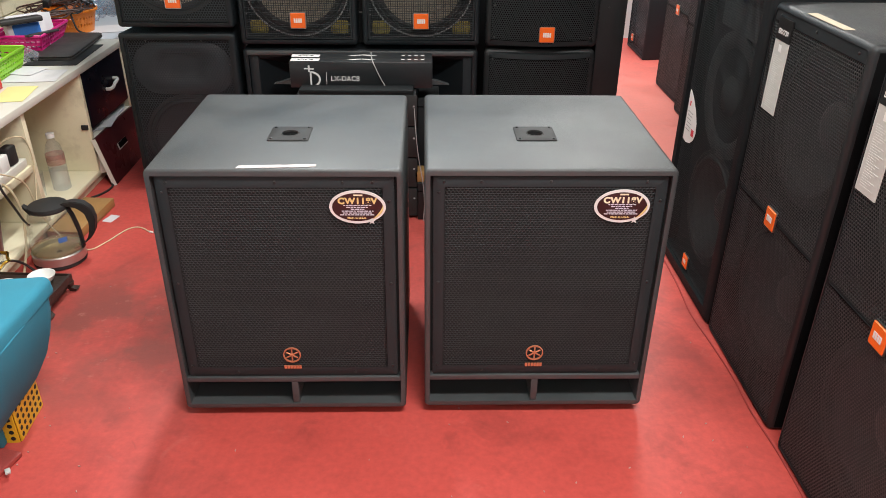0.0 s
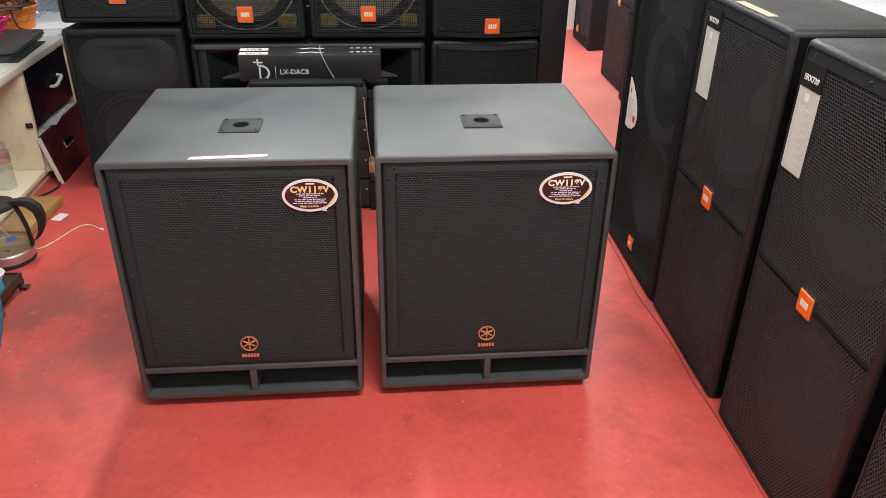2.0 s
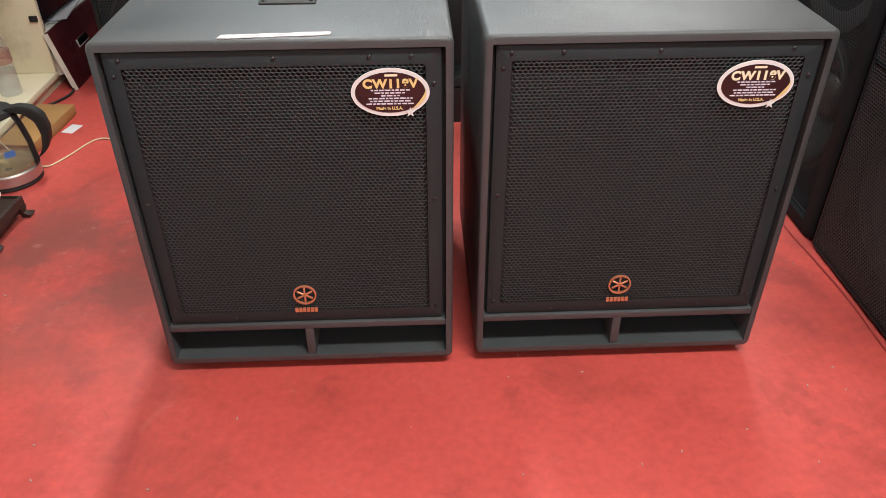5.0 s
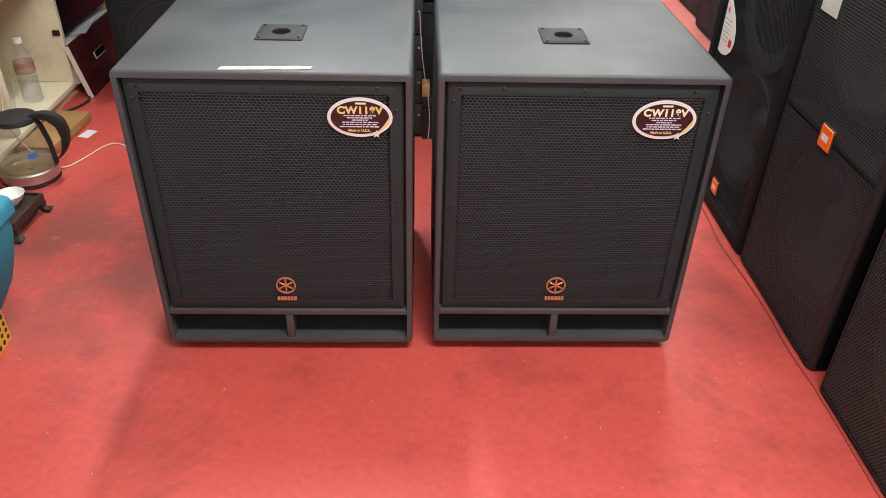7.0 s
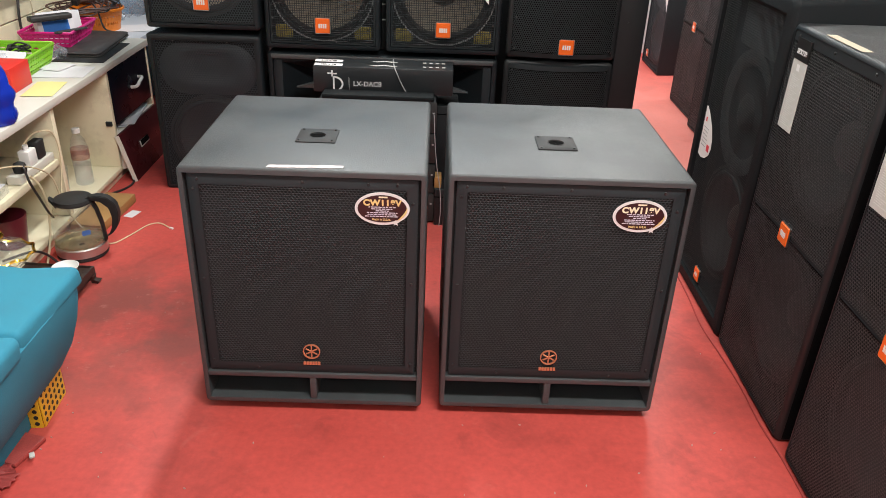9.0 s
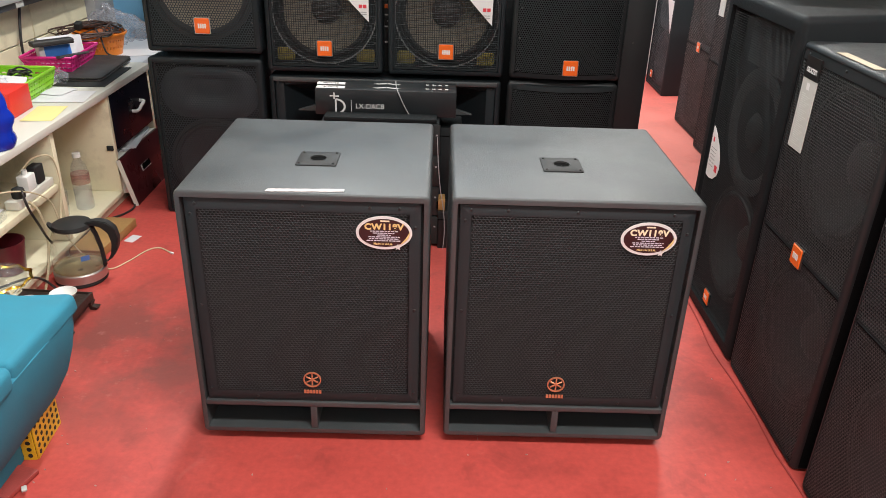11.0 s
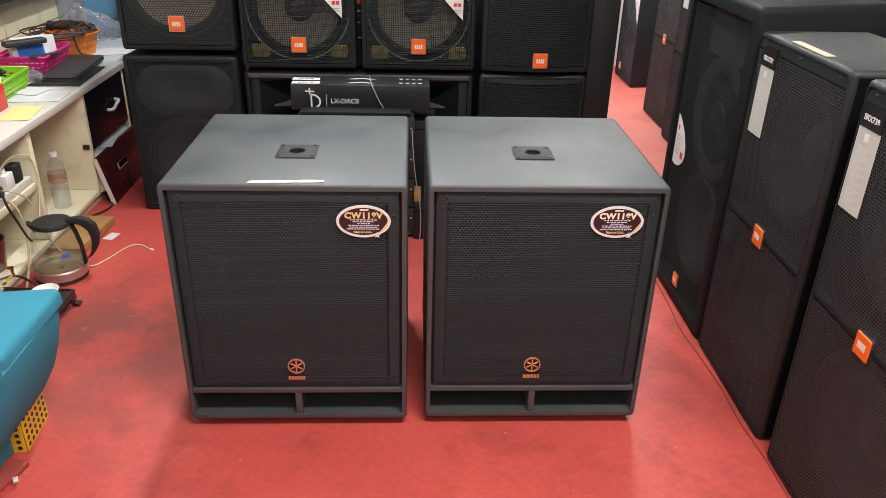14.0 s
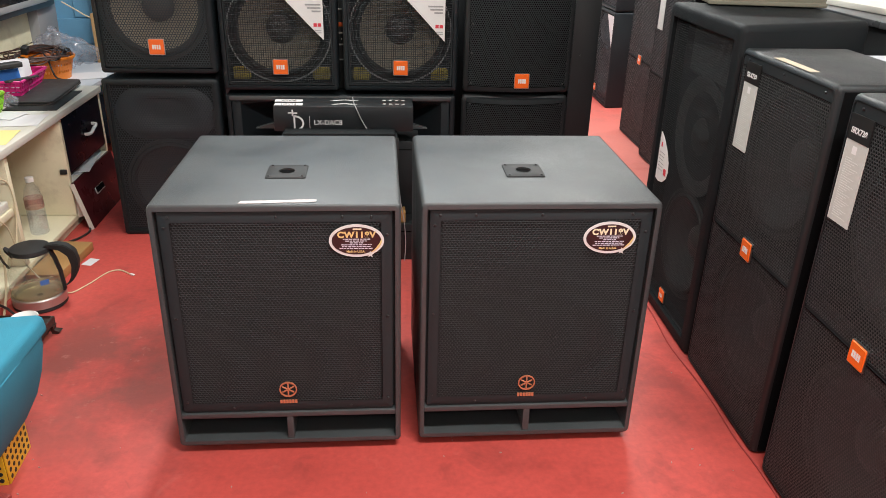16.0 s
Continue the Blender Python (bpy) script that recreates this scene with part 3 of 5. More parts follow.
def tall_cabinet(m, label, taped=False, flyer=True, lx=-0.186, lz=0.0, badged=True):
    s = thing("tall_speaker", label, "speaker", m, "row of tall speakers")
    part("cabinet", shell(TALL_W, TALL_H, TALL_D, 0.014, 0.0125, 0.013, 0.16), M_CAB_B, s)
    # near-black sheets on the sides paint in the shade between cabinets
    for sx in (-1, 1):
        part("side_shade", box(sx * TALL_W / 2 - 0.0012, sx * TALL_W / 2 + 0.0012, 0.016, TALL_D - 0.02, 0.012, TALL_H - 0.014), M_GAP_SHADE, s, "near-black sheet standing in for shade between speakers")
    for k, (z0, z1) in enumerate(((0.0140, 0.4820), (0.4855, 0.9530))):
        zc, gh = (z0 + z1) / 2, z1 - z0
        top = 0.024 * k
        rim = loft([rrect(0.433, gh, 0.006, 0.014, 0, zc), rrect(0.433, gh, 0.006, 0.0022, 0, zc), rrect(0.429, gh - 0.004 - top, 0.004, 0.0020, 0, zc - top / 2), rrect(0.429, gh - 0.004 - top, 0.004, 0.005, 0, zc - top / 2)])
        g = part("grille", rim, M_GRILLE_B, s)
        share("grille_mesh", TALL_MESHES[k], g, pose(0, 0.0016, z0 + 0.002))
        part("baffle_board", baffle(0.434, 0.461, 0.19, 0.05, 0, zc, zc), M_INSIDE, s)
        woofer(s, 0.192, 0.05, 0, zc, M_CONE_D, M_CAP, 0.34)
    part("cross_bar", box(-0.216, 0.216, 0.012, 0.05, 0.474, 0.494, 0.002), M_DARK, s)
    if badged:
        badge(s, 0.0, 0.0005, 0.484, 0.050)
    screws(s, [(-0.185, 0.942), (0.0, 0.942), (0.185, 0.942)], 0.002)
    if flyer:
        f = part("label_sheet", box(0, 0.074, -0.0016, 0.001, 0.713, 0.940), M_LABEL, s, "tall grey label sheet with a black head", pose(lx, 0, lz))
        part("label_head", box(-0.0006, 0.0746, -0.0024, 0.0009, 0.888, 0.9406), M_BLACKPRINT, f)
        lettering("model_word", "SRX738", 0.0165, M_WHITE, f, pose(0.037, -0.0026, 0.908) @ FACE, bold=0.0004)
        part("label_mark", box(0.027, 0.042, -0.0022, -0.0016, 0.862, 0.878), M_WHITE, f)
        bm = bmesh.new()
        for i in range(26):
            wd = 0.022 + 0.032 * ((i * 5) % 7) / 7
            box(0.012, 0.012 + wd, -0.0021, -0.0016, 0.850 - i * 0.0050, 0.8518 - i * 0.0050, bm=bm)
        part("small_print", bm, mat("faint_print", (0.57, 0.57, 0.54), 0.5) if "faint_print" not in bpy.data.materials else bpy.data.materials["faint_print"], f)
    if taped:
        part("tape", box(-0.085, 0.085, -0.012, 0.012, 0, 0.001), M_TAPE, s, "strip of masking tape", pose(0.01, 0.020, TALL_H + 0.0005))
    return s


def east(y, x=0.835, rz=0):
    return pose(x, y, 0, 0, 0, -90 + rz)


tall_cabinet(east(1.712), "tall black speaker with two grilles and masking tape on top", taped=True)
tall_cabinet(east(1.200), "tall black speaker with two grilles and a grey label", lx=-0.211, lz=-0.011)
tall_cabinet(east(0.695), "tall black speaker with two grilles and a grey label")
tall_cabinet(east(4.36, 1.39), "tall black speaker standing farther down the aisle", flyer=False)
tall_cabinet(east(3.84, 1.35), "tall black speaker with a pale label down the aisle", badged=False)

# trapezoid two-way cabinet
TRAP_MESH = hex_sheet("grille_mesh", 0.452, 0.915, 0.0080, M_GRILLE_B, hole=0.74)


def trapezoid_speaker(m):
    s = thing("tall_speaker", "tall black trapezoid speaker with a wide grey frame", "speaker", m, "row of tall speakers")
    w, h = 0.545, 1.02
    part("cabinet", shell(w, h, 0.43, 0.02, 0.016, 0.042, 0.14, back_w=0.30), M_CAB_D, s)
    rim = part("grille", loft([rrect(0.46, 0.935, 0.008, 0.024, 0, 0.51), rrect(0.46, 0.935, 0.008, 0.013, 0, 0.51), rrect(0.45, 0.925, 0.006, 0.012, 0, 0.51), rrect(0.448, 0.92, 0.006, 0.014, 0, 0.51)]), M_GRILLE_B, s)
    share("grille_mesh", TRAP_MESH, rim, pose(0, 0.0125, 0.052))
    part("baffle_board", baffle(0.46, 0.935, 0.185, 0.055, 0, 0.27, 0.51), M_INSIDE, s)
    woofer(s, 0.188, 0.055, 0, 0.27, M_CONE_D, M_CAP, 0.34)
    ring = part("woofer_frame", loft([circle(0.19, 0.054), circle(0.19, 0.046), circle(0.155, 0.046), circle(0.14, 0.054)]), M_CONE_D, s, m=pose(0, 0, 0.64))
    part("dust_cap", loft([circle(0.06, 0.054), circle(0.05, 0.044), circle(0.02, 0.038)], False, True), M_DARK, ring)
    part("horn", loft([rrect(0.30, 0.15, 0.01, 0.046, 0, 0.90), rrect(0.12, 0.07, 0.01, 0.0535, 0, 0.90)], False, True), M_CONE_D, s)
    badge(s, 0.005, 0.011, 0.078, 0.042)
    # heart-shaped leaflet tucked in the frame
    bm = bmesh.new()
    pts = [(x, z - 0.02) for x, z in ((-0.216, 0.452), (-0.185, 0.448), (-0.150, 0.456), (-0.122, 0.476), (-0.111, 0.502), (-0.118, 0.535), (-0.142, 0.570), (-0.180, 0.602), (-0.208, 0.618), (-0.216, 0.618))]
    lo = [bm.verts.new((x, 0.011, z)) for x, z in pts]
    hi = [bm.verts.new((x, 0.010, z)) for x, z in pts]
    bm.faces.new(hi)
    for i in range(len(pts)):
        bm.faces.new((lo[i], lo[(i + 1) % len(pts)], hi[(i + 1) % len(pts)], hi[i]))
    lf = part("leaflet", bm, M_WHITE, s, "white rounded leaflet with a red mark")
    part("red_mark", box(-0.150, -0.128, 0.0092, 0.010, 0.463, 0.485), M_RED, lf)
    part("red_mark", box(-0.200, -0.190, 0.0092, 0.010, 0.55, 0.565), M_RED, lf)
    bm = bmesh.new()
    for i in range(6):
        box(-0.205, -0.165 + 0.004 * (i % 3), 0.0092, 0.010, 0.470 + i * 0.012, 0.472 + i * 0.012, bm=bm)
    part("small_print", bm, M_GREYPRINT, lf)
    return s


trapezoid_speaker(east(2.225, 0.832))


# ---- stacks at the back ----
MESH_15 = hex_sheet("grille_mesh", 0.398, 0.60, 0.0102, M_GRILLE_C, hole=0.73, dip=0.0004)
MESH_12 = hex_sheet("grille_mesh", 0.398, 0.425, 0.0100, M_GRILLE_C, hole=0.69, dip=0.0004)


def front_rim(w, h, y, z0):
    zc = z0 + h / 2
    return loft([rrect(w, h, 0.006, y + 0.01, 0, zc), rrect(w, h, 0.006, y, 0, zc), rrect(w - 0.012, h - 0.012, 0.005, y - 0.001, 0, zc), rrect(w - 0.014, h - 0.014, 0.005, y + 0.002, 0, zc)])


def two_way(m, label, group="", flyer=False):
    s = thing("two_way_speaker", label, "speaker", m, group)
    part("cabinet", shell(0.44, 0.65, 0.40, 0.012, 0.010, 0.018, 0.13, back_w=0.34), M_CAB_C, s)
    rim = part("grille", front_rim(0.402, 0.612, 0.006, 0.019), M_GRILLE_B, s)
    share("grille_mesh", MESH_15, rim, pose(0, 0.0065, 0.025))
    part("baffle_board", baffle(0.404, 0.614, 0.185, 0.04, 0, 0.215, 0.325), M_INSIDE, s)
    woofer(s, 0.188, 0.04, 0, 0.215, M_CONE_D, M_CAP)
    flare = []
    for i in range(13):
        t = i / 12
        hw2, hh = 0.385 - 0.30 * t, 0.205 - 0.15 * t
        flare.append(rrect(hw2, hh, 0.48 * hh, 0.039 - 0.021 * math.sin(math.pi * min(1.0, 0.12 + t)) , 0, 0.508 + 0.02 * t, 8))
    part("horn", loft(flare, False, True), M_HORN, s, "smooth charcoal horn behind the grille")
    screws(s, [(-0.19, 0.53), (0.19, 0.53), (-0.12, 0.622), (0.09, 0.622), (-0.19, 0.3), (0.19, 0.3)], 0.005)
    for sx in (-1, 1):
        h = part("handle", loft([rrect(0.11, 0.17, 0.02, 0, 0, 0), rrect(0.10, 0.16, 0.02, 0.004), rrect(0.08, 0.13, 0.02, 0.004), rrect(0.075, 0.12, 0.02, 0.0012)], False, True), M_RUBBER, s)
        h.matrix_basis = pose(sx * 0.197, 0.20, 0.36, 0, 0, 90 * sx - 7 * sx)
    if flyer:
        badge(s, -0.10, 0.004, 0.085, 0.045)
        bm = bmesh.new()
        bm.faces.new([bm.verts.new(p) for p in ((0.04, 0.003, 0.62), (0.20, 0.003, 0.62), (0.20, 0.003, 0.40))])
        bm.faces.new([bm.verts.new(p) for p in ((0.04, 0.004, 0.62), (0.20, 0.004, 0.40), (0.20, 0.004, 0.62))])
        part("corner_leaflet", bm, M_WHITE, s)
    return s


two_way(pose(-0.972, 2.965, 0.0), "black two-way speaker with a pierced steel grille")
two_way(east(5.36, 1.45), "black two-way speaker with an orange badge and leaflet", "stack down the aisle", True)
two_way(pose(1.45, 5.36, 0.655, 0, 0, -90), "black two-way speaker stacked on another", "stack down the aisle", False)


def woofer_box(m, label, w, h, logo_z, wz, R, square=False, leaflet=False):
    s = thing("speaker", label, "speaker", m, "speakers stacked at the back")
    part("cabinet", shell(w, h, 0.38, 0.012, 0.010, 0.018, 0.13), M_CAB_C, s)
    gw, gh = w - 0.042, h - 0.042
    rim = part("grille", front_rim(gw + 0.002, gh + 0.002, 0.006, 0.021), M_GRILLE_B, s)
    if square:
        share("grille_mesh", WIRE, rim, pose(0, 0.005, 0.024))
    else:
        share("grille_mesh", MESH_12, rim, pose(0, 0.0065, 0.024))
    part("baffle_board", baffle(w - 0.036, h - 0.036, R * 0.985, 0.035, 0, wz, h / 2), M_INSIDE, s)
    woofer(s, R, 0.035, 0, wz, M_CONE, M_CAP, 0.30)
    if square:
        bm = loft([circle(R * 1.02, 0.003), circle(R * 1.02, 0.001), circle(R * 0.99, 0.001), circle(R * 0.99, 0.003)])
        part("ring_trim", bm, M_GREYPRINT, s, m=pose(0, 0.026, wz))
        for sx in (-1, 1):
            part("corner_wadding", loft([rrect(0.07, 0.05, 0.012, 0.034, sx * 0.155, 0.062), rrect(0.06, 0.04, 0.012, 0.029, sx * 0.155, 0.062)], False, True), M_HATCH, s)
    badge(s, 0.0, 0.003, logo_z, 0.056)
    if leaflet:
        x1 = w / 2 - 0.052
        bm = bmesh.new()
        a = [(x1, 0.0015, 0.195), (x1, 0.0015, h - 0.03), (x1 - 0.22, 0.0015, h - 0.03)]
        lo = [bm.verts.new(p) for p in a]
        hi = [bm.verts.new((p[0], 0.003, p[2])) for p in a]
        bm.faces.new(lo), bm.faces.new(hi[::-1])
        for i in range(3):
            bm.faces.new((lo[i], hi[i], hi[(i + 1) % 3], lo[(i + 1) % 3]))
        lf = part("leaflet", bm, M_WHITE, s, "white paper leaflet with a red mark")
        part("red_mark", box(x1 - 0.037, x1 - 0.024, 0.0008, 0.0014, 0.246, 0.259), M_RED, lf)
        part("red_mark", box(x1 - 0.021, x1 - 0.008, 0.0008, 0.0014, 0.246, 0.259), M_RED, lf)
        bm = bmesh.new()
        for i in range(5):
            box(x1 - 0.03 - 0.004 * (i % 2) - 0.012 * max(0, i - 1), x1 - 0.008, 0.0008, 0.0014, (0.222, 0.230, 0.300, 0.312, 0.324)[i], (0.225, 0.233, 0.306, 0.318, 0.330)[i], bm=bm)
        part("small_print", bm, M_GREYPRINT, lf)
    screws(s, [(-w / 2 + 0.03, 0.115), (w / 2 - 0.03, 0.115), (0.05, 0.03), (-0.09, 0.03)], 0.004)
    return s


WIRE = wire_grid("grille_mesh", 0.404, 0.41, 0.0087, 0.0028, M_CAB_C)
woofer_box(pose(-0.965, 2.965, 0.672), "black speaker with a grey cone behind its pierced grille", 0.435, 0.470, 0.100, 0.240, 0.200)
woofer_box(pose(-0.510, 2.99, 0.604), "black stage monitor with a square wire grille and leaflet", 0.447, 0.455, 0.092, 0.228, 0.198, True, True)
woofer_box(pose(-0.042, 2.99, 0.604), "black stage monitor with a square wire grille and leaflet", 0.447, 0.455, 0.092, 0.228, 0.198, True, True)


def horn_cabinet(m):
    s = thing("horn_speaker", "wide black speaker cabinet with two curved horn mouths", "speaker", m)
    w, h = 0.914, 0.585
    part("cabinet", shell(w, h, 0.5, 0.012, 0.010, 0.020, 0.20), M_CAB_C, s)
    part("centre_board", box(-0.19, 0.19, 0.02, 0.19, 0.02, h - 0.021, 0.004), M_INSIDE, s)
    for sx in (-1, 1):
        # side board, then a flare that curves inwards
        part("side_board", box(min(sx * 0.40, sx * 0.436), max(sx * 0.40, sx * 0.436), 0.012, 0.19, 0.022, h - 0.022, 0.003), M_CAB_C, s)
        bm = bmesh.new()
        rows = []
        for i in range(9):
            t = i / 8
            rows.append([bm.verts.new((sx * (0.40 - 0.20 * t), 0.018 + 0.15 * math.sin(t * math.pi / 2), z)) for z in (0.03 + 0.10 * t, h - 0.04 - 0.10 * t)])
        for a, b in zip(rows, rows[1:]):
            bm.faces.new((a[0], a[1], b[1], b[0]))
        for k in (0, 1):
            zz = 0.022 if k == 0 else h - 0.022
            edge = [bm.verts.new((sx * 0.40, 0.018, zz)), bm.verts.new((sx * 0.195, 0.018, zz))]
            prev = edge[0]
            for a, b in zip(rows, rows[1:]):
                bm.faces.new((a[k], b[k], edge[1]) if True else ())
            bm.faces.new((edge[0], rows[0][k], edge[1]))
        part("horn_flare", bm, M_CAB_C, s, "smooth charcoal horn flare")
    for sx in (-1, 1):
        tri = [(sx * 0.345, 0.452), (sx * 0.185, 0.500), (sx * 0.185, 0.452)]
        lip = loft([[(x, y, z) for x, z in tri] for y in (-0.012, 0.016)], True, True)
        bmesh.ops.recalc_face_normals(lip, faces=lip.faces)
        part("mouth_lip", lip, M_CAB, s)
    part("top_rail", box(-0.44, 0.44, -0.004, 0.012, h - 0.022, h - 0.004, 0.003), M_CAB, s)
    screws(s, [(-0.42, 0.55), (0.42, 0.55), (-0.42, 0.3), (0.42, 0.3)], 0.011)
    return s


horn_cabinet(pose(-0.278, 2.995, 0.0))


def bowed_speaker(m, label, badge_on):
    """A speaker whose steel grille bows forwards."""
    s = thing("bowed_speaker", label, "speaker", m, "speakers stacked at the back")
    w, h = 0.435, (0.50 if badge_on else 0.592)
    part("cabinet", shell(w, h, 0.38, 0.02, 0.014, 0.02, 0.12, back_w=0.33), M_CAB_B, s)
    k = 14
    bm = bmesh.new()
    cols = []
    for i in range(k + 1):
        x = -0.200 + 0.400 * i / k
        y = -0.040 * (1 - (x / 0.2) ** 2)
        cols.append([bm.verts.new((x, y, 0.012)), bm.verts.new((x, y - 0.004, 0.030)), bm.verts.new((x, y + 0.02, 0.012)), bm.verts.new((x, y - 0.004, h - 0.03)), bm.verts.new((x, y - 0.002, h - 0.012)), bm.verts.new((x, y + 0.02, h - 0.010))])
    for a, b in zip(cols, cols[1:]):
        for p, q in ((2, 0), (0, 1), (3, 4), (4, 5)):
            bm.faces.new((a[p], a[q], b[q], b[p]))
    for c, sx in ((cols[0], -1), (cols[-1], 1)):
        bm.faces.new((c[1], c[3], bm.verts.new((sx * 0.203, 0.012, h - 0.03)), bm.verts.new((sx * 0.203, 0.012, 0.030))))
    g = part("grille", bm, M_GRILLE_B, s)
    me = hex_sheet("grille_mesh", 0.398, h - 0.06, 0.0088, M_GRILLE_B, hole=0.54, dip=0.0003, curve=0.040)
    share("grille_mesh", me, g, pose(0, -0.0435, 0.030))
    part("grille_backing", box(-0.197, 0.197, 0.001, 0.006, 0.02, h - 0.02), M_HOLE, s)
    if badge_on:
        badge(s, 0.012, -0.0455, 0.058, 0.056)
    screws(s, [(-0.185, 0.04), (0.185, 0.04), (-0.185, 0.16), (-0.185, 0.27)] if badge_on else [(-0.185, h - 0.035), (0.185, h - 0.035)], -0.009)
    return s


bowed_speaker(pose(0.422, 2.99, 0.0), "black speaker with a bowed steel grille", False)
bowed_speaker(pose(0.424, 2.99, 0.600), "black speaker with bowed grille and orange badge", True)
t = thing("narrow_cabinet", "narrow plain black cabinet beside the speaker stack", "cabinet", pose(0.680, 3.03, 0))
part("cabinet", box(-0.034, 0.074, 0, 0.40, 0, 1.32, 0.006), M_CAB_B, t)
screws(t, [(0.004, 0.745)], -0.001)
# added black box that keeps the gap between stacked speakers dark
t = thing("dark_filler", "added black filler box behind the speaker stack", "case", pose(0.30, 3.50, 0))
part("case", box(-0.30, 0.38, 0, 0.45, 0, 1.30, 0.008), M_CAB_B, t)


def rack_unit(m, w, h, d, label, marks):
    s = thing("amplifier", label, "amplifier", m, "stacked amplifiers")
    part("case", box(-w / 2, w / 2, 0.004, d, 0, h, 0.003), M_CAB_B, s)
    part("front_panel", box(-w / 2 - 0.004, w / 2 + 0.004, 0, 0.005, 0.003, h - 0.003, 0.001), M_RUBBER, s)
    for x in marks:
        kn = loft([circle(0.010, 0.0, n=18), circle(0.0095, -0.014, n=18), circle(0.008, -0.016, n=18)], False, True)
        k = part("knob", kn, M_CAB_B, s, m=pose(x, 0, h * 0.5))
        part("pointer", box(-0.001, 0.001, -0.0172, -0.0155, 0.001, 0.008), M_WHITE, k)
    part("print", box(w / 2 - 0.012, w / 2 - 0.005, -0.0006, 0.0, h * 0.62, h * 0.67), M_DULLPRINT, s)
    return s


for i in range(4):
    amp = rack_unit(pose(-0.275, 2.70, 0.010 + i * 0.122), 0.43, 0.120, 0.23, "black rack amplifier with dark knobs", (0.12, 0.165))
part("case_lid", box(-0.205, 0.205, 0.002, 0.073, 0.1203, 0.136, 0.003), M_CAB_D, amp)
pro = rack_unit(pose(-0.275, 3.10, 0.587), 0.20, 0.40, 0.2, "black processor between the stage monitors", (0.0,))
for dz in (0.317, 0.225, 0.180, 0.120):
    part("key", box(-0.012, 0.006, -0.003, 0.0, dz - 0.003, dz + 0.003, 0.001, 1), M_LABEL, pro, "small pale key")
lamp_l = part("indicator", box(-0.008, 0.008, -0.003, 0.003, -0.008, 0.008, 0.001), M_ORANGE, m=pose(-0.278, 3.097, 0.845))
tagged(lamp_l, "small orange button on a black unit", "button")

# long carton on the amplifiers
c = thing("carton", "long black cardboard carton with white print", "carton", pose(-0.260, 2.775, 0.499))
part("box", box(-0.260, 0.260, 0, 0.135, 0, 0.096, 0.003), M_CARTON, c)
bm = box(-0.1925, -0.1865, -0.001, 0.0005, 0.059, 0.083)
box(-0.206, -0.1927, -0.001, 0.0005, 0.0685, 0.0735, bm=bm)
box(-0.1863, -0.172, -0.001, 0.0005, 0.0675, 0.0725, bm=bm)
D = [[(-0.172 + rx * math.cos(a) * (1 if math.cos(a) > 0 else 0.0) - 0.012, -0.001, 0.032 + rz * math.sin(a)) for a in np.linspace(-math.pi / 2, math.pi / 2, 16)] for rx, rz in ((0.036, 0.030), (0.029, 0.023))]
bo = [bm.verts.new(p) for p in D[0]]
bi = [bm.verts.new(p) for p in D[1]]
for i in range(15):
    bm.faces.new((bo[i], bo[i + 1], bi[i + 1], bi[i]))
box(-0.187, -0.181, -0.001, 0.0005, 0.004, 0.060, bm=bm)
box(-0.128, -0.1265, -0.001, 0.0005, 0.012, 0.058, bm=bm)
part("print", bm, M_WHITE, c)
lettering("model_word", "LX-DAC8", 0.0255, M_WHITE, c, pose(-0.112, -0.001, 0.034) @ FACE, bold=0.0002, align="LEFT")
for yy, xx in ((0.028, -0.205), (0.085, -0.210)):
    lb = part("white_label", box(-0.052, 0.052, -0.016, 0.016, 0, 0.0008), M_WHITE, c, m=pose(xx, yy, 0.0962))
    lettering("colour_word", "BLACK", 0.019, M_BLACKPRINT, lb, pose(0, 0, 0.0011, 0, 0, 180), bold=0.0003)
for yy in (0.035, 0.095):
    bm = bmesh.new()
    for sx in (-1, 1):
        vs = [bm.verts.new(p) for p in ((sx * 0.001, yy + 0.012, 0.0966), (sx * 0.055, yy - 0.004, 0.0966), (sx * 0.03, yy - 0.010, 0.0966), (sx * 0.001, yy, 0.0966))]
        bm.faces.new(vs if sx > 0 else vs[::-1])
    part("arrow_print", bm, M_LABEL, c)
for i in range(4):
    for k in range(2):
        part("square_print", box(0.145 + i * 0.024, 0.158 + i * 0.024, 0.032 + k * 0.06, 0.043 + k * 0.06, 0.0961, 0.0968), M_LABEL, c)
part("carton_tape", tube([(0.03, 0.125, 0.099), (0.035, 0.06, 0.0985), (0.045, -0.004, 0.094), (0.07, -0.01, 0.04), (0.105, -0.012, -0.02)], 0.0021), M_GREYPRINT, c, "thin grey cable over the carton")
# two added black boxes that fill the dark gap between the subwoofers
for y0, y1, h, lab in ((2.69, 2.80, 0.155, "low black filler box added beside the amplifiers"), (2.81, 2.975, 0.45, "black filler box added behind the amplifiers")):
    bc = thing("dark_filler", lab, "case", pose(-0.018, y0, 0))
    part("case", box(-0.038, 0.045, 0, y1 - y0, 0, h, 0.004), M_CAB_B, bc)
    part("lid_seam", box(-0.0385, 0.0455, -0.001, 0.004, h - 0.035, h - 0.031), M_HOLE, bc)
wb = thing("wooden_block", "orange-brown wooden block on a black filler box", "block", pose(-0.052, 2.70, 0.1555))
part("block", box(-0.014, 0.022, 0, 0.06, 0.0, 0.045, 0.003), M_WOOD, wb)
wire = part("thin_cable", tube([(-0.066, 2.66, 0.46), (-0.060, 2.655, 0.36), (-0.050, 2.66, 0.26), (-0.036, 2.67, 0.17), (-0.030, 2.675, 0.08), (-0.034, 2.675, 0.004)], 0.0017), M_DULLPRINT)
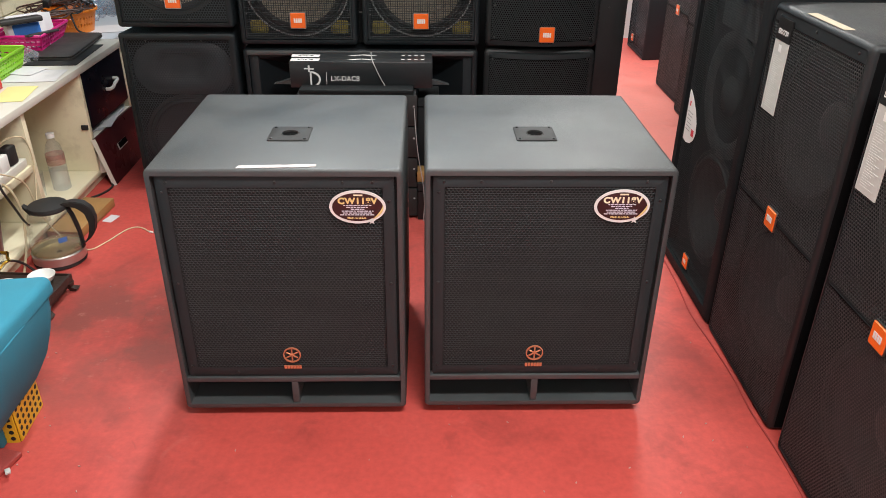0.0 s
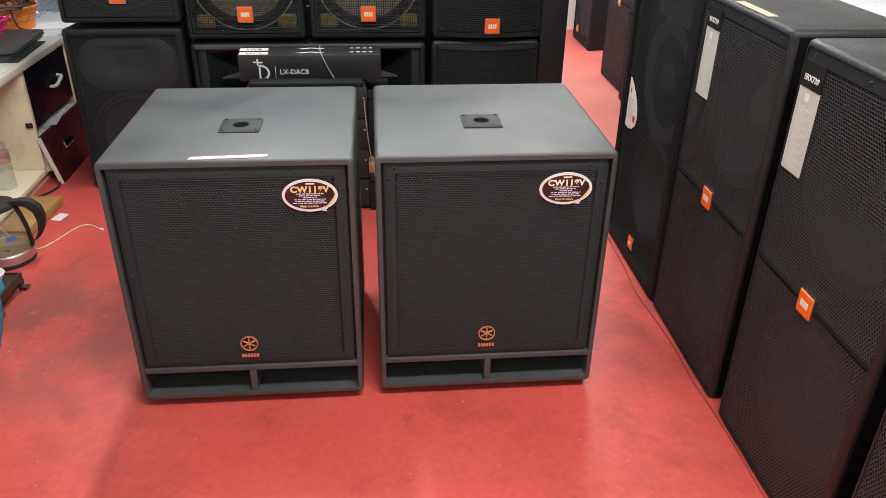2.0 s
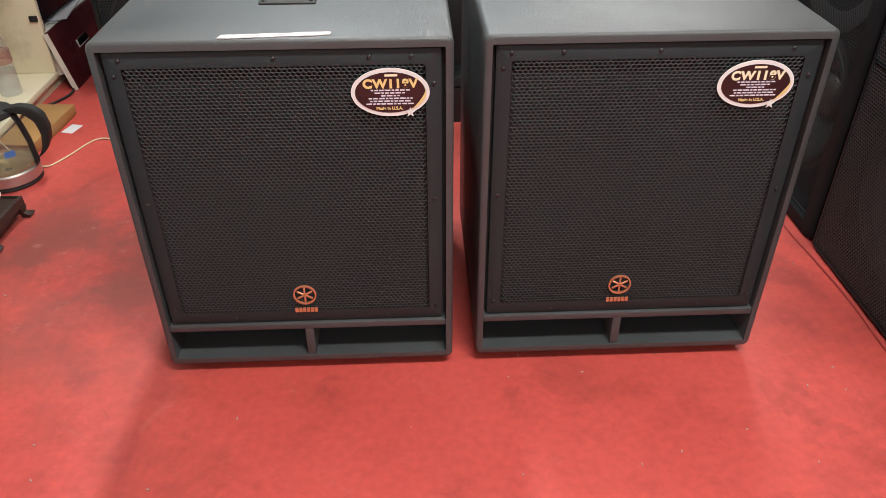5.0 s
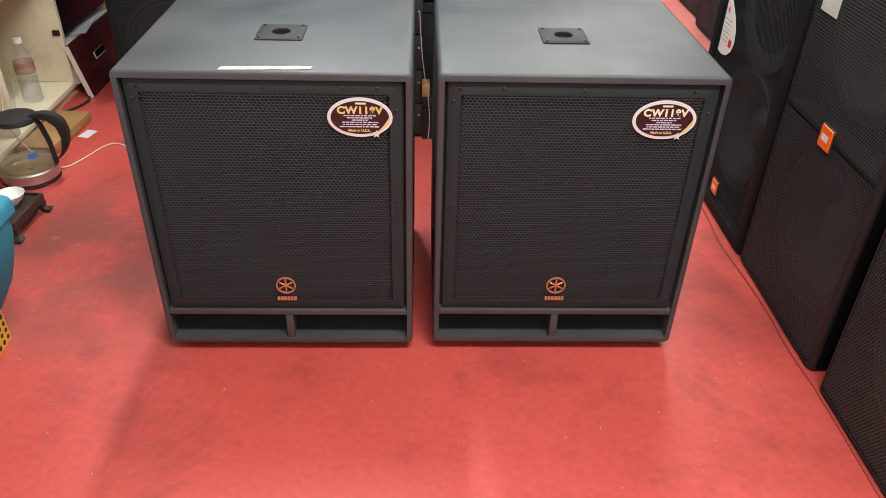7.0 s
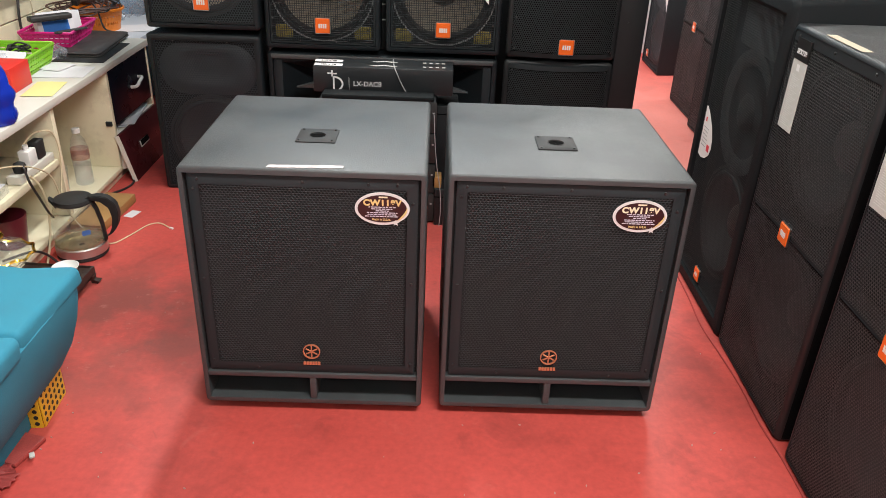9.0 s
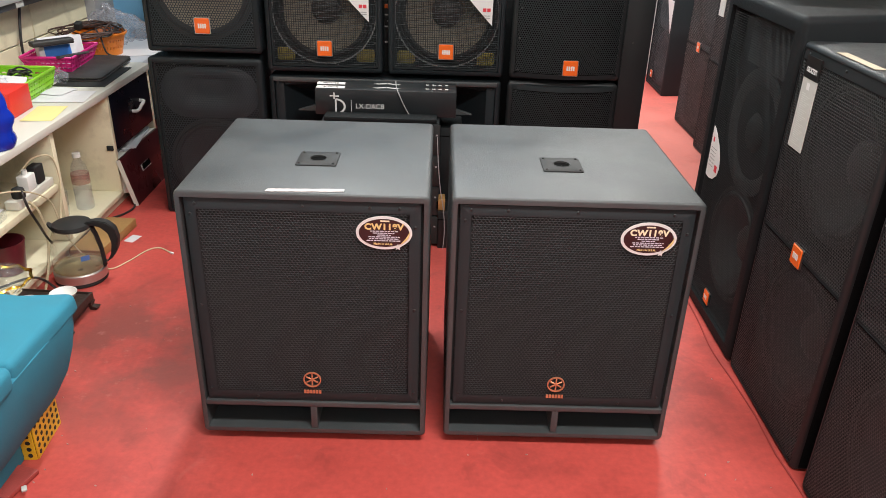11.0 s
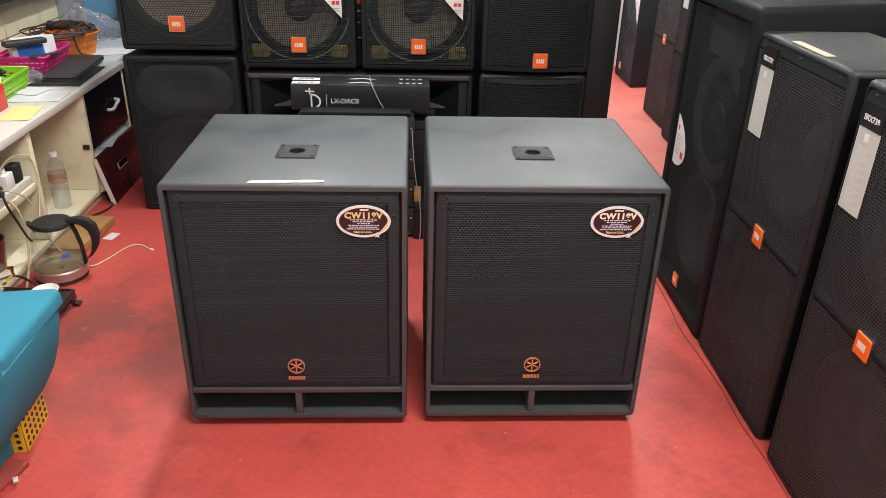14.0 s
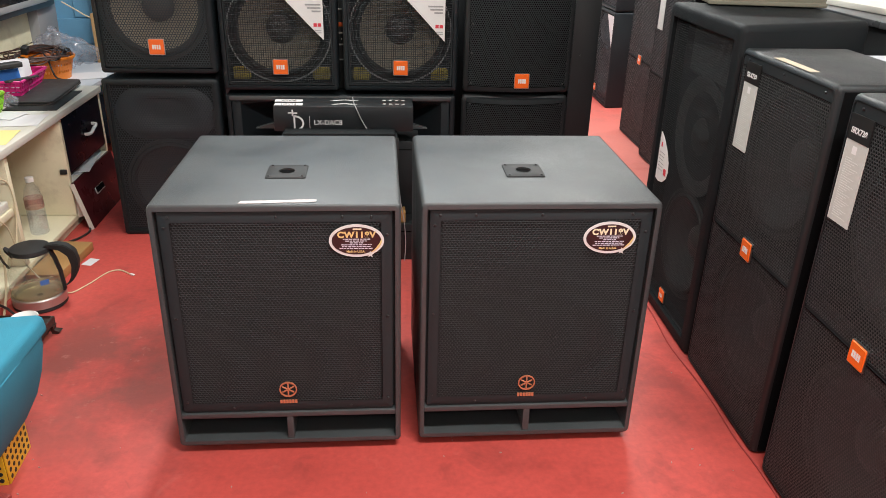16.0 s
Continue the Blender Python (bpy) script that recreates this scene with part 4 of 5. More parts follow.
tagged(wire, "thin grey cable hanging beside the amplifiers", "cable")


# ---- on and behind the right-hand row ----
def cloth_bag(m, w, d, h, label, seed):
    s = thing("cloth_bag", label, "bag", m)
    bm = box(-w / 2, w / 2, -d / 2, d / 2, 0, h, 0.012, 3)
    bmesh.ops.subdivide_edges(bm, edges=bm.edges[:], cuts=4, use_grid_fill=True)
    for v in bm.verts:
        k = noise.noise(Vector((v.co.x * 14 + seed, v.co.y * 14, v.co.z * 5)))
        v.co += Vector((k * 0.010, k * 0.010, 0)) * min(1, v.co.z / 0.02)
    part("body", bm, M_KHAKI, s)
    part("hem", box(-w / 2 - 0.002, w / 2 + 0.002, -d / 2 - 0.004, -d / 2 + 0.002, 0.003, 0.016, 0.003), M_KHAKI, s)
    return s


cloth_bag(pose(1.10, 2.43, 1.021, 0, 0, -9), 0.36, 0.14, 0.16, "folded khaki cloth bag on a speaker", 3.0)
cloth_bag(pose(1.055, 1.175, 0.967, 0, 0, -82), 0.30, 0.18, 0.20, "khaki cloth bag standing on a speaker", 9.0)
b = thing("pale_crate", "pale blue-grey crate behind the tall speakers", "crate", pose(1.32, 1.60, 0))
part("body", box(-0.17, 0.26, -0.55, 0.36, 0, 0.90, 0.01), M_PALEBOX, b)
part("lid", box(-0.18, 0.27, -0.56, 0.37, 0.90, 0.945, 0.008), M_PALEBOX, b)
b = thing("dark_counter", "dark counter with a white board on top", "counter", pose(1.75, 2.55, 0))
part("body", box(-0.38, 0.42, -0.62, 0.75, 0, 0.985, 0.006), M_INSIDE, b)
part("board", box(-0.40, 0.44, -0.64, 0.77, 0.986, 1.006, 0.004), M_BEZEL, b)
sheet_w = thing("flat_carton", "flat white carton lying on the dark counter", "carton", pose(1.62, 2.55, 1.007, 0, 0, 8))
part("sleeve", box(-0.20, 0.34, -0.30, 0.22, 0, 0.02, 0.003), M_LAMTOP, sheet_w)
cord = part("floor_cord", tube([(0.822, 2.42, 0.003), (0.818, 2.20, 0.003), (0.808, 2.02, 0.003), (0.818, 1.86, 0.003), (0.826, 1.70, 0.003), (0.822, 1.55, 0.003), (0.830, 1.40, 0.003), (0.829, 1.15, 0.003), (0.826, 0.8, 0.003)], 0.0026), M_CORD)
tagged(cord, "red cord along the foot of the speakers", "cord")


# ---- media cabinet on the left ----
cab = thing("media_cabinet", "cream laminate media cabinet with open bays and drawers", "cabinet")
CX0, CX1, CY0, CY1 = -1.862, -1.402, 1.62, 3.508
part("top_board", box(CX0, CX1 + 0.012, CY0, CY1, 0.474, 0.503, 0.003), M_LAMTOP, cab)
part("back_board", box(CX0, CX0 + 0.012, CY0, CY1, 0.062, 0.473), M_LAMINATE, cab)
part("bottom_board", box(CX0 + 0.013, CX1, CY0, CY1, 0.040, 0.061, 0.002), M_LAMINATE, cab)
part("plinth", box(CX1 - 0.045, CX1 - 0.020, CY0, CY1, 0.0, 0.039), M_LAMINATE, cab)
for y0, y1 in ((CY0, CY0 + 0.02), (2.540, 2.566), (3.030, 3.052), (CY1 - 0.024, CY1)):
    part("upright", box(CX0 + 0.013, CX1, y0, y1, 0.062, 0.473, 0.002), M_LAMINATE, cab)
part("shelf", box(CX0 + 0.013, CX1 - 0.004, CY0 + 0.021, 2.539, 0.262, 0.288, 0.002), M_LAMINATE, cab)
part("drawer_shelf", box(CX0 + 0.013, CX1 + 0.002, 3.053, CY1 - 0.025, 0.186, 0.202, 0.002), M_LAMTOP, cab)
part("catch", box(CX1 - 0.03, CX1 - 0.004, 3.020, 3.0296, 0.245, 0.265, 0.002), M_RUBBER, cab)
dr = part("drawer", box(CX1 - 0.40, CX1 + 0.002, 3.056, CY1 - 0.028, 0.240, 0.470, 0.002), M_GLOSSBLACK, cab, "gloss black drawer")
hd = part("handle", tube([(CX1 + 0.002, 3.262, 0.346), (CX1 + 0.020, 3.266, 0.347), (CX1 + 0.024, 3.29, 0.350), (CX1 + 0.022, 3.315, 0.357), (CX1 + 0.024, 3.335, 0.364), (CX1 + 0.020, 3.352, 0.368), (CX1 + 0.002, 3.355, 0.369)], 0.0075, 10), M_PORCELAIN, dr, "white porcelain pull handle")
dr2 = part("drawer", box(-0.018, 0.0, 3.023, 3.485, 0.003, 0.212, 0.002), M_WINE, cab, "wine-red drawer front hanging open", pose(-1.334, 0, 0.0, 0, -14, 0))
part("edge_band", box(-0.0182, -0.0005, 3.0195, 3.0228, 0.003, 0.212), M_LAMTOP, dr2)
part("drawer_side", box(-0.44, -0.019, 3.048, 3.061, 0.060, 0.185, 0.001), M_LAMTOP, dr2)
part("finger_slot", box(0.0, 0.0012, 3.175, 3.275, 0.104, 0.132, 0.002), M_LABEL, dr2)
part("slot_hole", box(0.0012, 0.0020, 3.185, 3.275, 0.108, 0.132), M_HOLE, dr2)
ps = thing("paper_stack", "loose papers in the open slot above a drawer", "papers", pose(-1.47, 3.28, 0.2025))
for i in range(3):
    part("sheet", box(-0.09, 0.055, -0.17, 0.14, 0.004 * i, 0.004 * i + 0.003), (M_PAPER, M_PALEBOX, M_PAPER)[i], ps, m=pose(0.01 * i, 0.02 * i, 0, 0, 0, 7 * i - 5))

# low table past the cabinet
lt = thing("low_table", "pale low table beside the media cabinet", "table", pose(-1.66, 3.84, 0))
part("tabletop", box(-0.20, 0.22, -0.325, 0.24, 0.47, 0.495, 0.004), M_PALEBOX, lt)
for sx, sy in ((-0.17, -0.28), (0.18, -0.28), (-0.17, 0.2), (0.18, 0.2)):
    part("leg", box(sx - 0.015, sx + 0.015, sy - 0.015, sy + 0.015, 0, 0.47), M_PALEBOX, lt)
# dark upright by the post, extended unseen behind the stacks to block light
dc = thing("dark_backing", "dark grey upright, extended unseen behind the speakers to darken gaps", "cupboard", pose(-0.95, 4.20, 0))
part("body", box(-0.66, 0.66, 0, 0.066, 0.0, 1.45, 0.004), M_BEZEL, dc)
for x0, x1 in ((-0.655, -0.222), (-0.216, 0.216), (0.222, 0.655)):
    part("door", box(x0, x1, -0.016, -0.0005, 0.05, 1.44, 0.003), M_BEZEL, dc)
po = part("wooden_post", box(-1.602, -1.562, 4.11, 4.145, 0, 0.735, 0.003), M_WOODPOST)
tagged(po, "light wooden post standing behind the table", "post")


# ---- on top of the media cabinet ----
def basket(m, w, d, h, material, label, taper=0.88, bars=14):
    """An open plastic basket: rolled rim, floor, and slotted sides."""
    s = thing("plastic_basket", label, "basket", m, "small plastic baskets")
    bm = bmesh.new()
    for x0, x1, y0, y1 in ((-w / 2, w / 2, -d / 2 - 0.006, -d / 2 + 0.002), (-w / 2, w / 2, d / 2 - 0.002, d / 2 + 0.006), (-w / 2 - 0.006, -w / 2 + 0.002, -d / 2, d / 2), (w / 2 - 0.002, w / 2 + 0.006, -d / 2, d / 2)):
        box(x0, x1, y0, y1, h - 0.012, h, 0.003, 1, bm)
    part("rim", bm, material, s)
    part("base", box(-w / 2 * taper, w / 2 * taper, -d / 2 * taper, d / 2 * taper, 0, 0.012, 0.003), material, s)
    bm = bmesh.new()
    for axis, ln, off in ((0, w, d), (1, d, w)):
        nb = max(4, int(bars * ln / max(w, d)))
        for sg in (-1, 1):
            for i in range(nb + 1):
                u = -ln / 2 + ln * i / nb
                p = [(u * taper - 0.003, sg * off / 2 * taper, 0.008), (u * taper + 0.003, sg * off / 2 * taper, 0.008), (u + 0.003, sg * off / 2, h - 0.008), (u - 0.003, sg * off / 2, h - 0.008)]
                q = [(a, b + sg * 0.002, c) for a, b, c in p]
                if axis:
                    p, q = [(b, a, c) for a, b, c in p], [(b, a, c) for a, b, c in q]
                loft([p, q], True, True, bm)
            for zz in (0.30, 0.55, 0.78):
                sc = taper + (1 - taper) * zz
                x0, x1, y0, y1 = -ln / 2 * sc, ln / 2 * sc, sg * off / 2 * sc - 0.0015, sg * off / 2 * sc + 0.0015
                hh = 0.17 * h
                if axis:
                    box(y0, y1, x0, x1, h * zz - hh / 2, h * zz + hh / 2, bm=bm)
                else:
                    box(x0, x1, y0, y1, h * zz - hh / 2, h * zz + hh / 2, bm=bm)
    part("slotted_sides", bm, material, s)
    return s


ZT = 0.504
basket(pose(-1.690, 2.875, ZT, 0, 0, 4), 0.21, 0.33, 0.080, M_GREEN, "lime green plastic basket with cables and bags")
basket(pose(-1.695, 3.320, ZT, 0, 0, 4), 0.205, 0.31, 0.090, M_MAGENTA, "magenta plastic basket filled with small boxes", 0.74)
rb = thing("plastic_basket", "round orange plastic basket filled with cables", "basket", pose(-1.680, 3.70, 0.496), "small plastic baskets")
ring = lambda r0, r1, z0, z1: turned([(r0, z0), (r1, z1), (r1 - 0.004, z1), (r0 - 0.004, z0), (r0, z0)], 40)
part("rim", turned([(0.112, 0.092), (0.120, 0.094), (0.121, 0.102), (0.113, 0.104), (0.109, 0.098)], 40), M_ORANGEP, rb)
part("base", turned([(0.088, 0.0), (0.090, 0.012)], 40, True, True), M_ORANGEP, rb)
part("lower_band", ring(0.090, 0.096, 0.0, 0.032), M_ORANGEP, rb)
part("middle_band", ring(0.0985, 0.103, 0.044, 0.064), M_ORANGEP, rb)
part("upper_band", ring(0.106, 0.112, 0.074, 0.096), M_ORANGEP, rb)
bm = bmesh.new()
for i in range(44):
    a = 2 * math.pi * i / 44
    c, s2 = math.cos(a), math.sin(a)
    loft([[((r + k) * c - e * s2, (r + k) * s2 + e * c, z) for k, e in ((0, -0.004), (0.0, 0.004), (-0.003, 0.004), (-0.003, -0.004))] for r, z in ((0.0955, 0.030), (0.1115, 0.094))], True, True, bm)
part("slotted_side", bm, M_ORANGEP, rb)


def small_box(m, w, d, h, material, label, print_mat=None):
    s = thing("small_box", label, "box", m, "small boxes")
    part("carton", box(-w / 2, w / 2, -d / 2, d / 2, 0, h, 0.002), material, s)
    if print_mat:
        part("face_print", box(w / 2, w / 2 + 0.001, -d * 0.36, d * 0.36, h * 0.42, h * 0.88), print_mat, s)
    return s


small_box(pose(-1.668, 3.248, ZT + 0.013, 0, -14, -42), 0.04, 0.15, 0.118, M_PAPER, "white carton with a blue face", M_BLUEBOX)
small_box(pose(-1.690, 3.300, ZT + 0.013, 0, -14, -42), 0.035, 0.15, 0.132, M_PAPER, "white carton standing in the basket", M_BLUEBOX)
small_box(pose(-1.668, 3.372, ZT + 0.013, 0, -6, -30), 0.05, 0.09, 0.122, M_PAPER, "white carton standing in the basket")
small_box(pose(-1.612, 2.660, ZT, 0, 0, 3), 0.14, 0.155, 0.088, M_REDBOX, "red cardboard box on the cabinet top")
small_box(pose(-1.66, 2.80, ZT + 0.07, 12, 8, 20), 0.13, 0.10, 0.008, M_PAPER, "folded white leaflet on the basket")
rm = thing("remote_control", "black remote control lying on the cartons", "remote", pose(-1.672, 3.215, ZT + 0.140, 0, 0, -42))
part("body", box(-0.022, 0.022, -0.085, 0.085, -0.012, 0.010, 0.006, 3), M_LAPTOP, rm)
ph = thing("phone", "black phone lying in the magenta basket", "phone", pose(-1.608, 3.225, ZT + 0.086, 0, -8, -30))
part("body", box(-0.012, 0.030, -0.07, 0.07, -0.004, 0.004, 0.002), M_LAPTOP, ph)

lap = thing("laptop", "closed black laptop on a dark mat", "laptop", pose(-1.556, 3.310, ZT + 0.006, 1.0, 0, 3))
for name, z0, z1 in (("base", 0.0, 0.010), ("lid", 0.0115, 0.018)):
    bm = loft([rrect(0.186, 0.394, 0.022, z0, k=6), rrect(0.194, 0.402, 0.026, z0 + 0.002, k=6), rrect(0.194, 0.402, 0.026, z1 - 0.002, k=6), rrect(0.186, 0.394, 0.022, z1, k=6)], True, True)
    bm.transform(Matrix(((1, 0, 0, 0), (0, 0, 1, 0), (0, 1, 0, 0), (0, 0, 0, 1))))
    bmesh.ops.recalc_face_normals(bm, faces=bm.faces)
    part(name, bm, M_LAPTOP, lap)
mt = part("desk_mat", box(-0.103, 0.103, -0.14, 0.20, 0, 0.003, 0.001), M_RUBBER, m=pose(-1.52, 3.185, ZT, 0, 0, 3))
tagged(mt, "thin black mat under the laptop", "mat")


def sheet(m, w, d, material, label):
    bm = bmesh.new()
    bmesh.ops.create_grid(bm, x_segments=8, y_segments=8, size=0.5)
    for v in bm.verts:
        v.co = Vector((v.co.x * w, v.co.y * d, 0.0012 + 0.002 * max(0, noise.noise(Vector((v.co.x * 3, v.co.y * 3, w * 20))))))
    bmesh.ops.solidify(bm, geom=bm.faces[:], thickness=0.0006)
    ob = part("paper_sheet", bm, material, m=m)
    return tagged(ob, label, "paper", "loose papers")


sheet(pose(-1.500, 2.895, ZT, 0, 0, 6), 0.19, 0.165, M_PAPER, "white sheet of paper on the cabinet top")
sheet(pose(-1.555, 2.955, ZT + 0.003, 0, 0, -12), 0.10, 0.11, M_PAPER, "white sheet of paper on the cabinet top")
sheet(pose(-1.468, 2.665, ZT, 0, 0, 8), 0.105, 0.185, M_YELLOWP, "pale yellow sheet of paper on the cabinet top")
sheet(pose(-1.54, 3.74, 0.496, 0, 0, 20), 0.20, 0.16, M_PAPER, "white sheet of paper on the low table")

# blue plastic jug at the cabinet's edge
jg = thing("plastic_jug", "bright blue plastic jug on the cabinet top", "jug", pose(-1.438, 2.290, ZT))
jb = turned([(0.05, 0.0)] + [(0.057 + 0.005 * math.sin(i * 1.3), 0.008 + 0.014 * i) for i in range(10)] + [(0.050, 0.150), (0.040, 0.18), (0.024, 0.205), (0.022, 0.22)], 32, True, True)
for v in jb.verts:
    k = 1 + 0.12 * noise.noise(v.co * 22)
    v.co = Vector((v.co.x * k, v.co.y * k, v.co.z))
part("body", jb, M_BLUEP, jg)
part("cap", turned([(0.026, 0.218), (0.026, 0.240), (0.020, 0.243)], 20, True, True), M_BLUEP, jg)


def tangle(name, label, centre, rx, ry, rz, n, r, material, seed):
    rnd = random.Random(seed)
    pts = []
    for i in range(n):
        a = i * 1.15 + 0.5 * rnd.random()
        k = 0.35 + 0.75 * rnd.random()
        pts.append((centre[0] + rx * k * math.cos(a), centre[1] + ry * k * math.sin(a), centre[2] + rz * (rnd.random() - 0.2)))
    ob = part(name, tube(pts, r, 7), material)
    return tagged(ob, label, "cable")


tangle("coiled_cable", "tangled brown cable lying on the orange basket", (-1.70, 3.63, 0.602), 0.14, 0.20, 0.035, 32, 0.0036, M_CABLE_BR, 2)
tangle("coiled_cable", "tangled black cable lying on the orange basket", (-1.69, 3.66, 0.600), 0.12, 0.16, 0.030, 18, 0.0034, M_CABLE, 5)
tangle("coiled_cable", "tangled black cable in the green basket", (-1.665, 2.90, 0.580), 0.045, 0.055, 0.03, 26, 0.0035, M_CABLE, 8)
lc = part("trailing_cable", tube([(-1.66, 3.62, 0.625), (-1.625, 3.575, 0.60), (-1.60, 3.56, 0.53), (-1.57, 3.60, 0.505)], 0.004), M_CABLE)
tagged(lc, "black cable hanging from the orange basket", "cable")
pg = thing("adapter_plug", "black mains plug lying on the cables", "plug", pose(-1.73, 3.60, 0.625, 15, 10, 0))
part("body", box(-0.014, 0.014, -0.018, 0.018, 0, 0.035, 0.005), M_RUBBER, pg)


def crumpled(name, m, sx, sy, sz, material, label, seed):
    bm = bmesh.new()
    bmesh.ops.create_icosphere(bm, subdivisions=5, radius=1)
    for v in bm.verts:
        f = Vector((v.co.x * 3.2, v.co.y * 3.2, v.co.z * 0.9 + seed))
        d = 1 + 0.35 * noise.noise(v.co * 1.7 + Vector((seed, 0, 0))) - 0.42 * abs(noise.noise(f)) + 0.14 * abs(noise.noise(f * 2.7))
        up = max(0.0, v.co.z)
        v.co = Vector((v.co.x * d * sx * (1 - 0.4 * up) - 0.3 * sx * up, v.co.y * d * sy * (1 - 0.4 * up), max(-0.98, v.co.z * d) * sz + sz))
    return tagged(part(name, bm, material, m=m), label, "bag")


M_FILM = glass("clear_film", (0.95, 0.96, 1.0), 0.12, 0.90, 0.11)
crumpled("plastic_bag", pose(-1.675, 3.905, 0.497, 0, 0, 25), 0.14, 0.13, 0.095, M_FILM, "crumpled clear plastic bag on the low table", 1.0)
crumpled("plastic_bag", pose(-1.695, 2.80, ZT + 0.030), 0.06, 0.08, 0.034, M_FILM, "crumpled clear plastic bag in the green basket", 4.0)
crumpled("plastic_bag", pose(-1.60, 3.09, ZT), 0.03, 0.045, 0.028, M_FILM, "crumpled clear plastic bag beside the basket", 7.0)

# television on the wall and its cable
tv = thing("television", "dark flat television hung on the wall", "television", pose(-1.790, 3.60, 0.766, 0, 4, 0))
part("body", box(-0.06, -0.012, -0.66, 0.60, 0, 0.72, 0.006), M_BEZEL, tv)
part("screen", box(-0.0118, -0.008, -0.635, 0.575, 0.058, 0.70), M_SCREEN, tv)
part("bottom_trim", box(-0.012, -0.003, -0.66, 0.60, 0.028, 0.056, 0.003), mat("grey_bezel", (0.34, 0.34, 0.345), 0.35), tv)
part("pale_tag", box(-0.0118, -0.0105, -0.36, -0.30, 0.004, 0.024), M_LABEL, tv)
part("wall_bracket", box(-0.080, -0.061, -0.15, 0.15, 0.25, 0.55, 0.004), M_RUBBER, tv)
cbl = part("wall_cable", tube([(-1.865, 3.40, 0.80), (-1.862, 3.365, 0.72), (-1.862, 3.335, 0.62), (-1.862, 3.33, 0.52)], 0.006), M_CABLE)
tagged(cbl, "black cable hanging down the wall", "cable")
cbl = part("wall_cable", tube([(-1.77, 4.21, 0.78), (-1.70, 4.19, 0.745), (-1.64, 4.17, 0.715), (-1.585, 4.14, 0.705)], 0.0035), M_CABLE_W)
tagged(cbl, "thin white cable along the wall", "cable")


# ---- in the bays ----
st = thing("power_strip", "white power strip with adapters plugged in", "power strip", pose(-1.437, 2.41, 0.2885))
part("body", box(-0.024, 0.024, -0.12, 0.12, 0, 0.030, 0.004), M_LAMTOP, st)
part("white_plug", box(-0.018, 0.020, -0.035, 0.020, 0.030, 0.085, 0.005), M_PORCELAIN, st)
part("white_plug_pin", turned([(0.009, 0.085), (0.009, 0.10)], 12, False, True), M_PORCELAIN, st, m=pose(0, -0.008, 0))
part("black_plug", box(-0.018, 0.018, 0.035, 0.085, 0.030, 0.095, 0.006), M_RUBBER, st)
part("round_plug", turned([(0.020, 0.030), (0.022, 0.045), (0.018, 0.060), (0.006, 0.066)], 18, False, True), M_RUBBER, st, m=pose(0.004, -0.075, 0))
ob = small_box(pose(-1.62, 2.20, 0.2885, 0, 0, 10), 0.16, 0.24, 0.115, M_OLIVE, "olive and gold cardboard box on the shelf")
ob = small_box(pose(-1.452, 2.19, 0.2885, 0, 0, 5), 0.060, 0.085, 0.030, M_PET, "clear case with a teal card")
part("teal_card", box(-0.024, 0.0, -0.038, 0.038, 0.031, 0.032), M_CYAN, ob)
part("white_card", box(0.002, 0.026, -0.038, 0.038, 0.031, 0.032), M_PAPER, ob)
pt = thing("flower_pot", "wine-red tapered pot under the shelf", "pot", pose(-1.50, 2.30, 0.0615))
part("body", turned([(0.045, 0.0), (0.050, 0.004), (0.064, 0.112), (0.060, 0.112), (0.047, 0.01)], 30, True, True), M_POT, pt)

ds = thing("fruit_dish", "clear glass dish with a wavy gold rim", "dish", pose(-1.390, 2.065, 0.0615))
wave = lambda r, z, a: [((r + a * math.sin(9 * t)) * math.cos(t), (r + a * math.sin(9 * t)) * math.sin(t), z + a * math.cos(9 * t)) for t in np.linspace(0, 2 * math.pi, 72, endpoint=False)]
part("foot", loft([wave(0.050, 0.0, 0.001), wave(0.052, 0.006, 0.001), wave(0.018, 0.02, 0.0), wave(0.016, 0.045, 0.0)], True, True), M_GOLDLEAF, ds)
part("bowl", loft([wave(0.016, 0.045, 0.0), wave(0.055, 0.060, 0.0), wave(0.085, 0.095, 0.003)]), M_GLASS, ds)
part("rim", loft([wave(0.084, 0.092, 0.003), wave(0.092, 0.098, 0.004), wave(0.088, 0.103, 0.004), wave(0.082, 0.097, 0.003)]), M_GOLDLEAF, ds)
part("lid", loft([wave(0.075, 0.098, 0.002), wave(0.06, 0.125, 0.0), wave(0.02, 0.142, 0.0), wave(0.012, 0.150, 0.0)], False, True), M_GLASS, ds)
part("knob", turned([(0.008, 0.148), (0.014, 0.158), (0.010, 0.170), (0.002, 0.174)], 14, True, True), M_GOLDLEAF, ds)

bo = thing("water_bottle", "clear plastic water bottle standing in the bay", "bottle", pose(-1.478, 2.850, 0.0615))
part("body", turned([(0.030, 0.0), (0.034, 0.006), (0.034, 0.05), (0.031, 0.056), (0.034, 0.062), (0.034, 0.10), (0.031, 0.106), (0.034, 0.112), (0.034, 0.15), (0.026, 0.185), (0.0135, 0.205), (0.0135, 0.222)], 26, True), M_PET, bo)
part("water", turned([(0.0325, 0.004), (0.0325, 0.085)], 24, True, True), M_PET, bo)
part("wrapper", turned([(0.0345, 0.108), (0.0345, 0.150)], 24), glass("clear_pink_film", (0.95, 0.66, 0.6), 0.2, 0.85, 0.15), bo)
part("cap", turned([(0.0155, 0.215), (0.0155, 0.232), (0.012, 0.234)], 20, True, True), M_PORCELAIN, bo)
wk = thing("wicker_holder", "small brown wicker holder in the bay", "holder", pose(-1.60, 2.72, 0.0615))
bm = bmesh.new()
